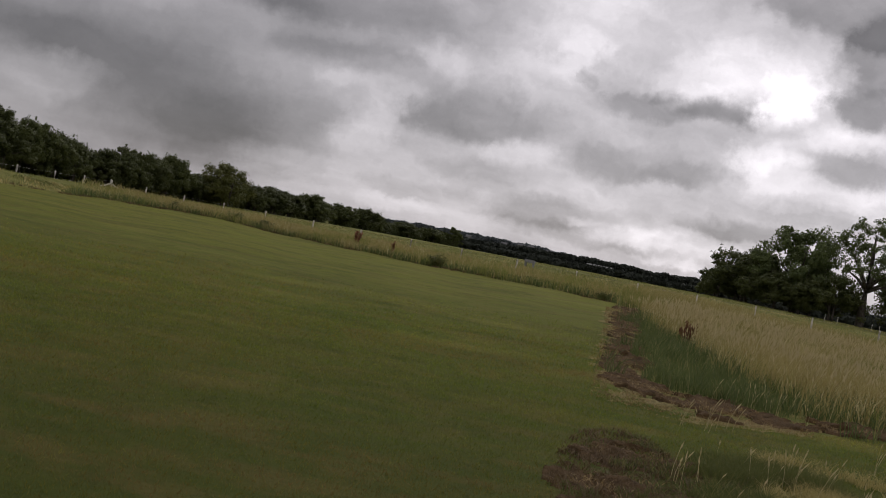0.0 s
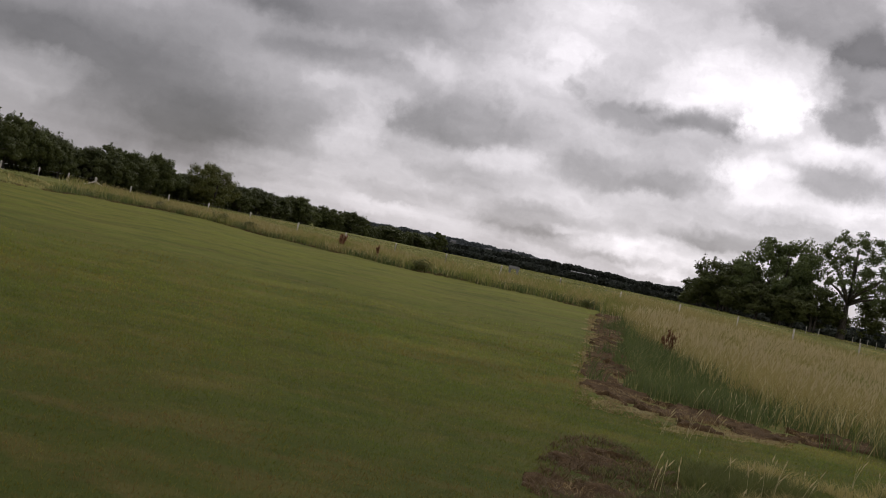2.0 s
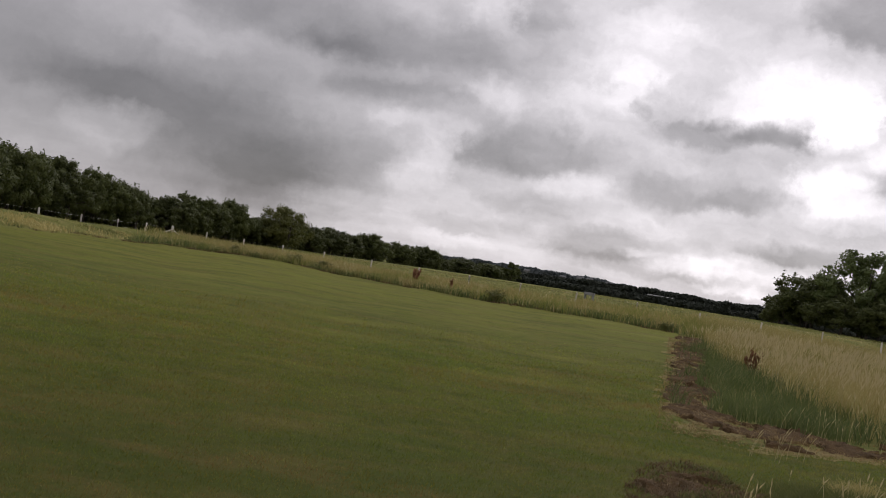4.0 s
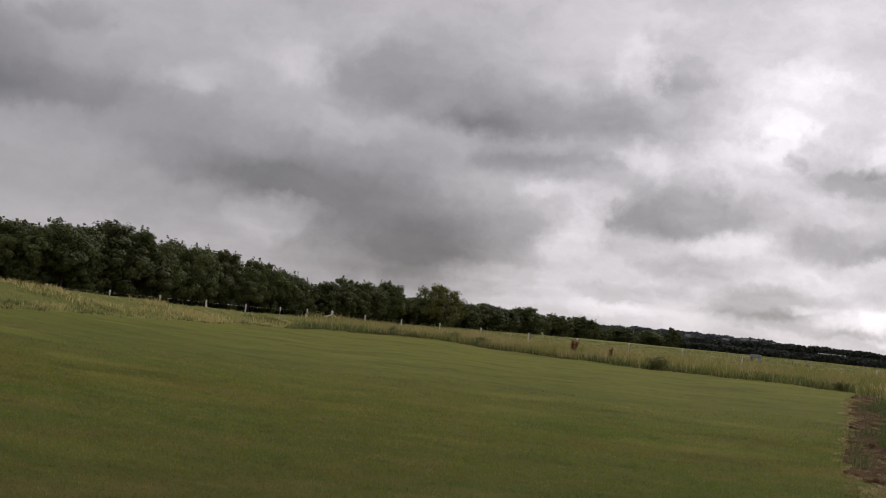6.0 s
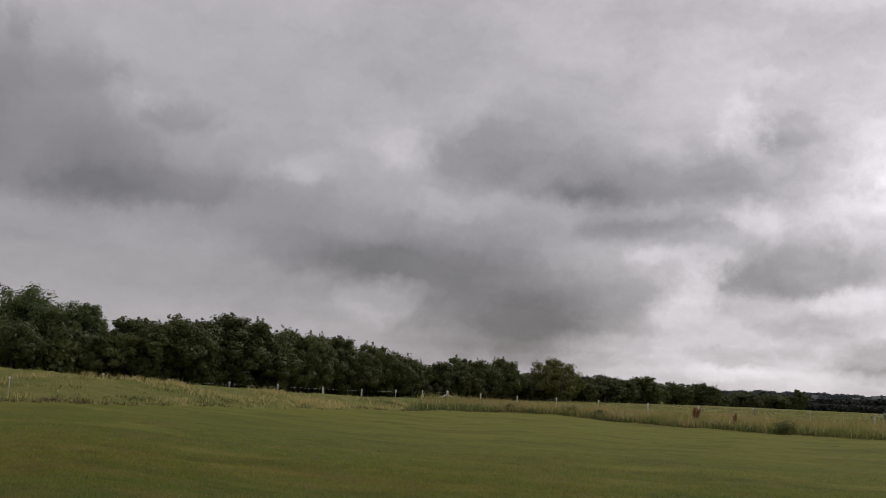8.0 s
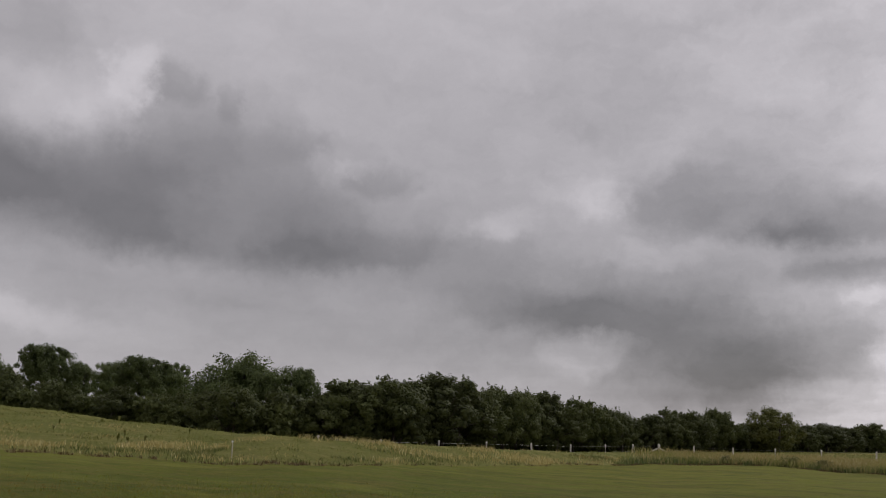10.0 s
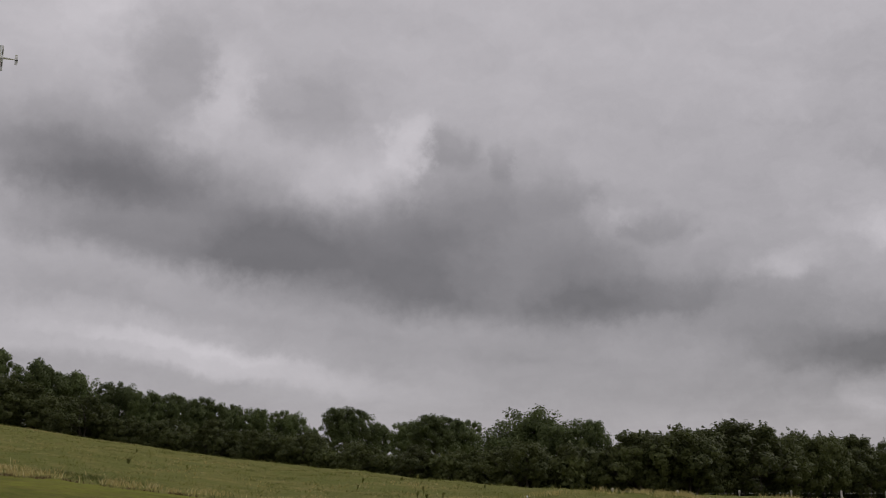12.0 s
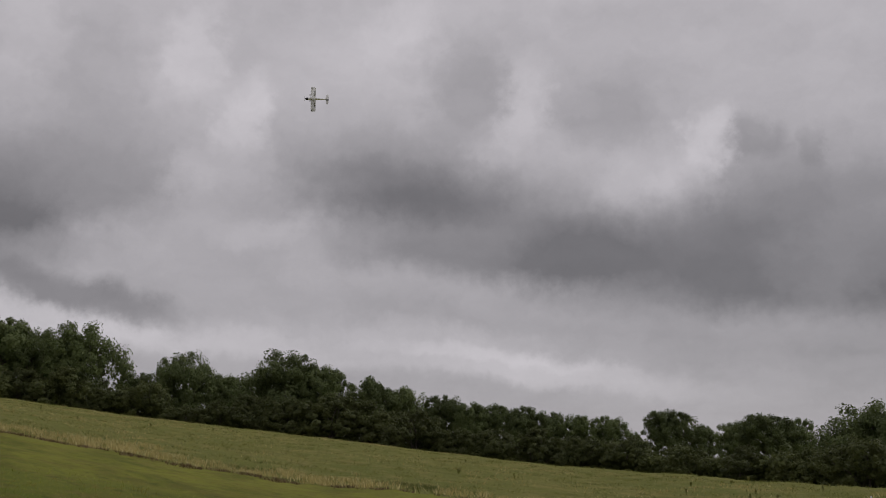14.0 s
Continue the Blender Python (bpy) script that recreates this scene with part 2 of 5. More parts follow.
nishita.sun_elevation = radians(SUN_EL)
nishita.sun_rotation = radians(SUN_AZ)
clear = wvec("MULTIPLY", nishita.outputs[0], (0.08, 0.08, 0.08))
wmix = WT.nodes.new("ShaderNodeMix")
wmix.data_type = "RGBA"
wmix.inputs["Factor"].default_value = 0.96
wput(clear, wmix.inputs["A"])
wput(grey.outputs[0], wmix.inputs["B"])
wbg = WT.nodes.new("ShaderNodeBackground")
wbg.inputs["Strength"].default_value = 1.0
wput(wmix.outputs["Result"], wbg.inputs["Color"])
wout = WT.nodes.new("ShaderNodeOutputWorld")
wput(wbg.outputs[0], wout.inputs["Surface"])

sun = new("sun", bpy.data.lights.new("sun", "SUN"))
sun.data.energy, sun.data.angle, sun.data.color = 0.8, radians(25), (1.0, 0.96, 0.9)
_a, _e = radians(SUN_AZ), radians(SUN_EL)
sun.matrix_world = look((200 * math.sin(_a), 200 * math.cos(_a), 200 * math.tan(_e)), (0, 0, 0))


# ---- materials ----
def material(name, rough=0.8, spec=0.3):
    m = bpy.data.materials.new(name)
    m.use_nodes = True
    b = m.node_tree.nodes["Principled BSDF"]
    b.inputs["Roughness"].default_value = rough
    b.inputs["Specular IOR Level"].default_value = spec
    return m, m.node_tree, b


def mixed(t, fac, a, b):
    n = t.nodes.new("ShaderNodeMix")
    n.data_type = "RGBA"
    t.links.new(fac, n.inputs["Factor"])
    for v, k in ((a, "A"), (b, "B")):
        if isinstance(v, tuple):
            n.inputs[k].default_value = (*v, 1)
        else:
            t.links.new(v, n.inputs[k])
    return n.outputs["Result"]


def tex(t, scale, detail=4.0, rough=0.6, stretch=(1, 1, 1), turn=0.0, lo=0.35, hi=0.65):
    co = t.nodes.new("ShaderNodeTexCoord")
    mp = t.nodes.new("ShaderNodeMapping")
    mp.inputs["Scale"].default_value = stretch
    mp.inputs["Rotation"].default_value = (0, 0, radians(turn))
    n = t.nodes.new("ShaderNodeTexNoise")
    n.inputs["Scale"].default_value = scale
    n.inputs["Detail"].default_value = detail
    n.inputs["Roughness"].default_value = rough
    r = t.nodes.new("ShaderNodeMapRange")
    r.interpolation_type = "SMOOTHSTEP"
    r.inputs["From Min"].default_value, r.inputs["From Max"].default_value = lo, hi
    t.links.new(co.outputs["Object"], mp.inputs["Vector"])
    t.links.new(mp.outputs[0], n.inputs["Vector"])
    t.links.new(n.outputs["Fac"], r.inputs["Value"])
    return r.outputs[0]


def bump(t, b, height, strength, distance):
    n = t.nodes.new("ShaderNodeBump")
    n.inputs["Strength"].default_value = strength
    n.inputs["Distance"].default_value = distance
    t.links.new(height, n.inputs["Height"])
    t.links.new(n.outputs[0], b.inputs["Normal"])


def scaled(t, socket, k):
    n = t.nodes.new("ShaderNodeMath")
    n.operation = "MULTIPLY"
    t.links.new(socket, n.inputs[0])
    n.inputs[1].default_value = k
    return n.outputs[0]


def ground_material(name, base, second, dry, dark, dry_lo, dry_hi):
    """Turf: wide patches, dry streaks, tufts and speckle, from metres down to centimetres."""
    m, t, b = material(name, 0.95, 0.08)
    c = mixed(t, tex(t, 0.16, 5, 0.65), base, second)
    c = mixed(t, scaled(t, tex(t, 0.5, 9, 0.78, (0.8, 1.3, 1), 14, dry_lo, dry_hi), 0.8), c, dry)
    c = mixed(t, scaled(t, tex(t, 1.1, 8, 0.75, (0.8, 1.2, 1), 60, 0.50, 0.70), 0.6), c, dark)
    c = mixed(t, scaled(t, tex(t, 5.0, 8, 0.85, lo=0.48, hi=0.66), 0.75), c, dark)
    c = mixed(t, scaled(t, tex(t, 7.0, 7, 0.85, (1, 1.2, 1), 50, 0.54, 0.70), 0.85), c, dry)
    c = mixed(t, scaled(t, tex(t, 30.0, 5, 0.85, lo=0.50, hi=0.66), 0.8), c, tuple(v * 0.45 for v in dark))
    c = mixed(t, scaled(t, tex(t, 55.0, 4, 0.8, lo=0.52, hi=0.68), 0.7), c, tuple(min(1, v * 1.6) for v in second))
    t.links.new(c, b.inputs["Base Color"])
    bump(t, b, tex(t, 22.0, 8, 0.85, lo=0.2, hi=0.8), 0.7, 0.03)
    return m


M_MEADOW = ground_material("meadow_turf", (0.150, 0.166, 0.040), (0.190, 0.190, 0.052), (0.30, 0.25, 0.09), (0.090, 0.106, 0.028), 0.46, 0.66)


def lawn_colours(t, k):
    """Mown turf: green in wide soft patches, lush dark streaks and dry brownish ones, all times k."""
    def tone(*c):
        return tuple(v * k for v in c)
    c = mixed(t, tex(t, 0.09, 4, 0.6), tone(0.108, 0.122, 0.018), tone(0.088, 0.118, 0.019))
    # paler and yellower up the slope
    co = t.nodes.new("ShaderNodeTexCoord")
    sep = t.nodes.new("ShaderNodeSeparateXYZ")
    t.links.new(co.outputs["Object"], sep.inputs[0])
    mr = t.nodes.new("ShaderNodeMapRange")
    mr.interpolation_type = "SMOOTHSTEP"
    mr.inputs["From Min"].default_value, mr.inputs["From Max"].default_value = -17.0, -30.0
    mr.inputs["To Max"].default_value = 0.75
    t.links.new(sep.outputs[0], mr.inputs["Value"])
    c = mixed(t, mr.outputs[0], c, tone(0.228, 0.236, 0.038))
    # greener towards the far edge, with low-angle sheen mixed into the colour
    mr = t.nodes.new("ShaderNodeMapRange")
    mr.interpolation_type = "SMOOTHSTEP"
    mr.inputs["From Min"].default_value, mr.inputs["From Max"].default_value = 14.0, 44.0
    mr.inputs["To Max"].default_value = 0.7
    t.links.new(sep.outputs[1], mr.inputs["Value"])
    c = mixed(t, mr.outputs[0], c, tone(0.190, 0.200, 0.028))
    c = mixed(t, scaled(t, tex(t, 0.40, 6, 0.66, (0.7, 1.3, 1), 12, 0.46, 0.64), 0.55), c, tone(0.062, 0.078, 0.014))
    c = mixed(t, scaled(t, tex(t, 0.62, 7, 0.70, (0.7, 1.3, 1), -8, 0.46, 0.66), 0.65), c, tone(0.158, 0.140, 0.036))
    c = mixed(t, scaled(t, tex(t, 1.5, 7, 0.75, (0.8, 1.3, 1), 30, 0.48, 0.64), 0.55), c, tone(0.160, 0.134, 0.038))
    c = mixed(t, scaled(t, tex(t, 2.3, 7, 0.75, lo=0.50, hi=0.68), 0.60), c, tone(0.052, 0.064, 0.013))
    c = mixed(t, scaled(t, tex(t, 8.0, 5, 0.7, lo=0.54, hi=0.68), 0.45), c, tone(0.048, 0.052, 0.013))
    c = mixed(t, scaled(t, tex(t, 9.0, 5, 0.7, (1, 1.2, 1), 40, 0.57, 0.70), 0.55), c, tone(0.215, 0.168, 0.058))
    # long pale and dark streaks left by the mower
    c = mixed(t, scaled(t, tex(t, 0.34, 5, 0.62, (0.7, 1.2, 1), 6, 0.52, 0.68), 0.40), c, tone(0.215, 0.208, 0.046))
    c = mixed(t, scaled(t, tex(t, 0.26, 5, 0.62, (0.7, 1.2, 1), -14, 0.54, 0.70), 0.35), c, tone(0.070, 0.088, 0.016))
    # browner turf close by; the darkening of the near view is put into the colour
    ln = t.nodes.new("ShaderNodeVectorMath")
    ln.operation = "LENGTH"
    t.links.new(co.outputs["Object"], ln.inputs[0])
    mr = t.nodes.new("ShaderNodeMapRange")
    mr.interpolation_type = "SMOOTHSTEP"
    mr.inputs["From Min"].default_value, mr.inputs["From Max"].default_value = 18.0, 5.0
    mr.inputs["To Max"].default_value = 0.75
    t.links.new(ln.outputs["Value"], mr.inputs["Value"])
    near_darkened = mixed(t, tex(t, 1.0, 7, 0.7, (0.8, 1.2, 1), 20, 0.44, 0.62), tone(0.056, 0.072, 0.014), tone(0.108, 0.092, 0.028))
    return mixed(t, mr.outputs[0], c, near_darkened)


M_LAWN, _t, _b = material("mown_turf", 0.95, 0.08)
_c = mixed(_t, scaled(_t, tex(_t, 26.0, 6, 0.8, lo=0.46, hi=0.70), 0.35), lawn_colours(_t, 1.05), (0.036, 0.042, 0.012))
_c = mixed(_t, scaled(_t, tex(_t, 60.0, 4, 0.8, lo=0.52, hi=0.70), 0.20), _c, (0.17, 0.175, 0.045))
_t.links.new(_c, _b.inputs["Base Color"])
bump(_t, _b, tex(_t, 22.0, 8, 0.85, lo=0.2, hi=0.8), 0.6, 0.02)


def leaf_material(name, dark, light, pale=None, translucent=0.25, rough=0.6):
    """Leaf or blade colour, varied leaf by leaf and bush by bush."""
    m, t, b = material(name, rough, 0.25)
    g = t.nodes.new("ShaderNodeNewGeometry")
    c = mixed(t, g.outputs["Random Per Island"], dark, light)
    if pale:
        r = t.nodes.new("ShaderNodeMapRange")
        r.inputs["From Min"].default_value, r.inputs["From Max"].default_value = 0.72, 0.98
        t.links.new(g.outputs["Random Per Island"], r.inputs["Value"])
        c = mixed(t, r.outputs[0], c, pale)
    patch = tex(t, 0.7, 3, 0.6)
    h = t.nodes.new("ShaderNodeHueSaturation")
    o = t.nodes.new("ShaderNodeObjectInfo")
    mr = t.nodes.new("ShaderNodeMapRange")
    mr.inputs["To Min"].default_value, mr.inputs["To Max"].default_value = 0.78, 1.22
    t.links.new(o.outputs["Random"], mr.inputs["Value"])
    t.links.new(mr.outputs[0], h.inputs["Value"])
    t.links.new(mixed(t, patch, c, tuple(0.8 * v for v in light)), h.inputs["Color"])
    t.links.new(h.outputs[0], b.inputs["Base Color"])
    tr = t.nodes.new("ShaderNodeBsdfTranslucent")
    t.links.new(h.outputs[0], tr.inputs["Color"])
    mx = t.nodes.new("ShaderNodeMixShader")
    mx.inputs[0].default_value = translucent
    t.links.new(b.outputs[0], mx.inputs[1])
    t.links.new(tr.outputs[0], mx.inputs[2])
    t.links.new(mx.outputs[0], t.nodes["Material Output"].inputs["Surface"])
    return m


M_HEDGE = leaf_material("hawthorn_leaves", (0.044, 0.057, 0.019), (0.115, 0.132, 0.040))
M_OAK = leaf_material("oak_leaves", (0.068, 0.092, 0.034), (0.140, 0.175, 0.058))
M_YELLOW = leaf_material("yellowing_leaves", (0.090, 0.108, 0.025), (0.190, 0.195, 0.050))
# leaf colours greyed a little, which paints in some distance haze
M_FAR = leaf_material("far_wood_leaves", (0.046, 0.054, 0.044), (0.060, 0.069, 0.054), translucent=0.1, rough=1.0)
# pale blue-grey leaves: the haze of distance is put into their colour
M_HAZE = leaf_material("haze_tinted_far_leaves", (0.10, 0.115, 0.12), (0.13, 0.145, 0.15), translucent=0.1, rough=1.0)
M_GREEN = leaf_material("green_grass_blades", (0.070, 0.108, 0.034), (0.190, 0.235, 0.080), (0.40, 0.37, 0.16), 0.45)
M_TUFT = leaf_material("dark_tuft_blades", (0.080, 0.105, 0.030), (0.185, 0.205, 0.062), (0.33, 0.30, 0.11), 0.45)
M_STRAW = leaf_material("straw_grass_blades", (0.26, 0.212, 0.072), (0.60, 0.500, 0.205), (0.82, 0.735, 0.43), 0.45)
M_FIELD = leaf_material("meadow_grass_blades", (0.160, 0.182, 0.044), (0.290, 0.295, 0.080), (0.46, 0.41, 0.18), 0.45)
M_SEED = leaf_material("seed_heads", (0.52, 0.43, 0.20), (0.84, 0.72, 0.42), translucent=0.3)
M_DOCK = leaf_material("rusty_dock", (0.19, 0.085, 0.045), (0.34, 0.17, 0.09), translucent=0.2)
M_WEED = leaf_material("dark_weeds", (0.095, 0.110, 0.036), (0.19, 0.19, 0.062), translucent=0.2)
M_THATCH = leaf_material("brown_thatch", (0.085, 0.058, 0.030), (0.24, 0.165, 0.080), translucent=0.2)
M_DEAD = leaf_material("cut_hay", (0.15, 0.10, 0.045), (0.42, 0.30, 0.13), translucent=0.2)


def lawn_blade_material(name, k, warm):
    """Blades in the turf's own colour where they stand, a little varied one by one."""
    m, t, b = material(name, 0.6, 0.2)
    g = t.nodes.new("ShaderNodeNewGeometry")
    h = t.nodes.new("ShaderNodeHueSaturation")
    mr = t.nodes.new("ShaderNodeMapRange")
    mr.inputs["To Min"].default_value, mr.inputs["To Max"].default_value = 0.78, 1.26
    t.links.new(g.outputs["Random Per Island"], mr.inputs["Value"])
    t.links.new(mr.outputs[0], h.inputs["Value"])
    h.inputs["Hue"].default_value = 0.5 - warm
    t.links.new(lawn_colours(t, k), h.inputs["Color"])
    t.links.new(h.outputs[0], b.inputs["Base Color"])
    tr = t.nodes.new("ShaderNodeBsdfTranslucent")
    t.links.new(h.outputs[0], tr.inputs["Color"])
    mx = t.nodes.new("ShaderNodeMixShader")
    mx.inputs[0].default_value = 0.5
    t.links.new(b.outputs[0], mx.inputs[1])
    t.links.new(tr.outputs[0], mx.inputs[2])
    t.links.new(mx.outputs[0], t.nodes["Material Output"].inputs["Surface"])
    return m


M_SHORT = lawn_blade_material("lawn_blades", 1.95, 0.0)
M_DRYLAWN = lawn_blade_material("dry_lawn_blades", 2.0, 0.05)


def bark(name, a, b_, scale):
    m, t, b = material(name, 0.9, 0.15)
    f = tex(t, scale, 6, 0.7, (1, 1, 0.25))
    t.links.new(mixed(t, f, a, b_), b.inputs["Base Color"])
    bump(t, b, f, 0.8, 0.02)
    return m


M_BARK = bark("bark", (0.055, 0.046, 0.036), (0.13, 0.115, 0.095), 9)
M_POST = bark("weathered_timber", (0.50, 0.46, 0.39), (0.74, 0.70, 0.62), 14)
M_EARTH, _t, _b = material("bare_earth", 0.95, 0.1)
_f = tex(_t, 5.0, 8, 0.75)
_t.links.new(mixed(_t, tex(_t, 22, 5, 0.7), mixed(_t, _f, (0.045, 0.028, 0.014), (0.170, 0.106, 0.050)), (0.115, 0.072, 0.034)), _b.inputs["Base Color"])
bump(_t, _b, tex(_t, 9.0, 6, 0.7, lo=0.2, hi=0.8), 0.9, 0.05)
M_HAY, _t, _b = material("dry_cut_grass", 0.95, 0.1)
_t.links.new(mixed(_t, tex(_t, 14.0, 7, 0.75), (0.17, 0.145, 0.050), (0.36, 0.29, 0.125)), _b.inputs["Base Color"])
bump(_t, _b, tex(_t, 40.0, 5, 0.8, lo=0.2, hi=0.8), 0.8, 0.03)


def plain(name, colour, rough=0.5, metal=0.0):
    m, t, b = material(name, rough, 0.4)
    f = tex(t, 8.0, 4, 0.6)
    t.links.new(mixed(t, f, tuple(v * 0.86 for v in colour), colour), b.inputs["Base Color"])
    b.inputs["Metallic"].default_value = metal
    return m


M_WIRE = plain("galvanised_wire", (0.25, 0.25, 0.25), 0.5, 0.8)
M_WHITE = plain("white_film", (0.82, 0.82, 0.82), 0.4)
M_BLACK = plain("black_film", (0.03, 0.03, 0.035), 0.45)
M_FILM = leaf_material("translucent_white_film", (0.86, 0.86, 0.87), (0.88, 0.88, 0.88), translucent=0.75, rough=0.35)
M_TRIM = plain("grey_film", (0.30, 0.30, 0.32), 0.45)
M_RUBBER = plain("rubber", (0.02, 0.02, 0.02), 0.8)
M_RENDER = plain("pale_house_render", (0.30, 0.30, 0.31), 0.9)
M_SLATE = plain("slate", (0.12, 0.12, 0.13), 0.8)
M_SHEET = plain("grey_sheet_roof", (0.105, 0.108, 0.115), 0.7)


# ---- mesh helpers ----
def mesh_object(name, verts, faces, mat, parent=None, label="", smooth=False):
    me = bpy.data.meshes.new(name)
    me.from_pydata([tuple(v) for v in verts], [], [tuple(f) for f in faces])
    me.materials.append(mat)
    if smooth:
        me.polygons.foreach_set("use_smooth", [True] * len(me.polygons))
    me.update()
    ob = new(name, me)
    if parent is not None:
        ob.parent = parent
    if label:
        ob["label"] = label
    return ob


def fast_mesh(name, verts, tris, mat, parent=None):
    """A mesh from arrays of vertices and triangles."""
    me = bpy.data.meshes.new(name)
    n, k = len(verts), len(tris)
    me.vertices.add(n)
    me.vertices.foreach_set("co", np.asarray(verts, dtype=np.float32).ravel())
    me.loops.add(k * 3)
    me.loops.foreach_set("vertex_index", np.asarray(tris, dtype=np.int32).ravel())
    me.polygons.add(k)
    me.polygons.foreach_set("loop_start", np.arange(0, 3 * k, 3, dtype=np.int32))
    me.update(calc_edges=True)
    me.materials.append(mat)
    ob = new(name, me)
    if parent is not None:
        ob.parent = parent
    return ob


def part(name, bm, mat, parent, label="", smooth=False):
    me = bpy.data.meshes.new(name)
    bm.to_mesh(me)
    bm.free()
    me.materials.append(mat)
    if smooth:
        me.polygons.foreach_set("use_smooth", [True] * len(me.polygons))
    ob = new(name, me)
    ob.parent = parent
    if label:
        ob["label"] = label
    return ob


def tube(points, radii, sides=7, cap=True):
    """Vertices and faces of a tapered tube along points."""
    verts, faces = [], []
    pts = [Vector(p) for p in points]
    for i, p in enumerate(pts):
        d = (pts[min(i + 1, len(pts) - 1)] - pts[max(i - 1, 0)]).normalized()
        q = d.to_track_quat("Z", "Y").to_matrix()
        for s in range(sides):
            a = 2 * math.pi * s / sides
            verts.append(p + q @ Vector((math.cos(a) * radii[i], math.sin(a) * radii[i], 0)))
    for i in range(len(pts) - 1):
        for s in range(sides):
            a, b = i * sides + s, i * sides + (s + 1) % sides
            faces.append((a, b, b + sides, a + sides))
    if cap:
        faces.append(tuple(range(sides))[::-1])
        faces.append(tuple(range((len(pts) - 1) * sides, len(pts) * sides)))
    return verts, faces


LATTICE = np.random.RandomState(77).rand(128, 128)


def patchy(x, y, size, octaves=4):
    """Random patches from 0 to 1, with detail down to a small part of size (metres)."""
    x, y = np.asarray(x, float) / size, np.asarray(y, float) / size
    total, amp, weight = 0.0, 1.0, 0.0
    for o in range(octaves):
        u, v = x * 2 ** o + 17.3 * o, y * 2 ** o + 5.1 * o
        i, j = np.floor(u).astype(int), np.floor(v).astype(int)
        f, g = u - i, v - j
        f, g = f * f * (3 - 2 * f), g * g * (3 - 2 * g)
        q = lambda a, b: LATTICE[a % 128, b % 128]
        total = total + amp * ((q(i, j) * (1 - f) + q(i + 1, j) * f) * (1 - g) + (q(i, j + 1) * (1 - f) + q(i + 1, j + 1) * f) * g)
        weight += amp
        amp *= 0.6
    return total / weight


# ---- the lie of the land ----
def bearing(az, r):
    return r * math.sin(radians(az)), r * math.cos(radians(az))


# bearing; lawn's rim: range and angle from the eye; crest: range and angle; fall behind the crest
LAND = np.array([
    (-180, 45.0, -1.50, 110.0, -0.30, 0),
    (-110, 44.0, 3.60, 100.0, 5.20, 0.6),
    (-95, 41.9, 3.90, 97.9, 5.30, 0.6),
    (-85, 40.6, 3.40, 96.6, 4.95, 0.6),
    (-81, 40.0, 2.95, 96.0, 4.60, 0.6),
    (-78.5, 39.4, 2.42, 94.1, 4.24, 0.6),
    (-76, 38.8, 2.00, 92.2, 3.88, 0.6),
    (-73, 38.0, 1.35, 90.0, 3.53, 0.6),
    (-70.5, 37.7, 0.88, 87.5, 3.22, 0.6),
    (-68, 37.4, 0.47, 85.0, 2.90, 0.6),
    (-65, 37.0, 0.05, 82.0, 2.53, 0.6),
    (-62, 36.6, -0.10, 79.0, 2.10, 0.6),
    (-59.5, 36.3, -0.42, 76.5, 1.77, 0.6),
    (-57, 36.0, -0.72, 74.0, 1.40, 0.6),
    (-54, 35.8, -1.10, 70.2, 1.04, 0.6),
    (-51.4, 35.6, -1.40, 67.0, 0.79, 0.6),
    (-49, 35.5, -1.57, 64.0, 0.56, 0.6),
    (-47, 35.3, -1.60, 60.7, 0.40, 0.6),
    (-45, 35.2, -1.72, 57.3, 0.15, 0.6),
    (-42, 34.9, -1.85, 52.3, -0.09, 0.6),
    (-39, 34.4, -1.98, 47.1, -0.32, 0.6),
    (-36.5, 34.1, -1.88, 42.9, -0.43, 0.6),
    (-34, 35.6, -1.85, 43.4, -0.56, 0.6),
    (-31, 38.0, -1.82, 45.5, -0.64, 0.6),
    (-28.5, 41.5, -1.74, 49.0, -0.69, 0.55),
    (-26, 45.0, -1.69, 52.5, -0.74, 0.5),
    (-24, 48.7, -1.58, 56.5, -0.75, 0.47),
    (-22, 52.3, -1.51, 60.5, -0.78, 0.43),
    (-20, 56.0, -1.43, 64.5, -0.74, 0.4),
    (-17, 63.0, -1.27, 74.0, -0.67, 0.3),
])
LAND_RIGHT = np.array([
    (-14, 62.0, -1.17, 84.0, -0.60, 0.1),
    (-11, 59.3, -1.22, 86.7, -0.50, 0.067),
    (-8, 56.7, -1.37, 89.3, -0.45, 0.033),
    (-5, 54.0, -1.42, 92.0, -0.41, 0),
    (-2, 52.1, -1.43, 93.5, -0.34, 0),
    (1, 50.2, -1.48, 95.0, -0.28, 0),
    (4, 48.5, -1.42, 96.6, -0.22, 0),
    (7, 47.2, -1.40, 98.5, -0.16, 0),
    (9.5, 46.0, -1.44, 100.0, -0.14, 0),
    (15, 46.0, -1.48, 97.8, -0.10, 0),
    (22, 46.0, -1.50, 95.0, -0.20, 0),
    (60, 45.0, -1.60, 100.0, -0.20, 0),
    (180, 45.0, -1.50, 110.0, -0.30, 0),
])
LAND = np.vstack((LAND, LAND_RIGHT))


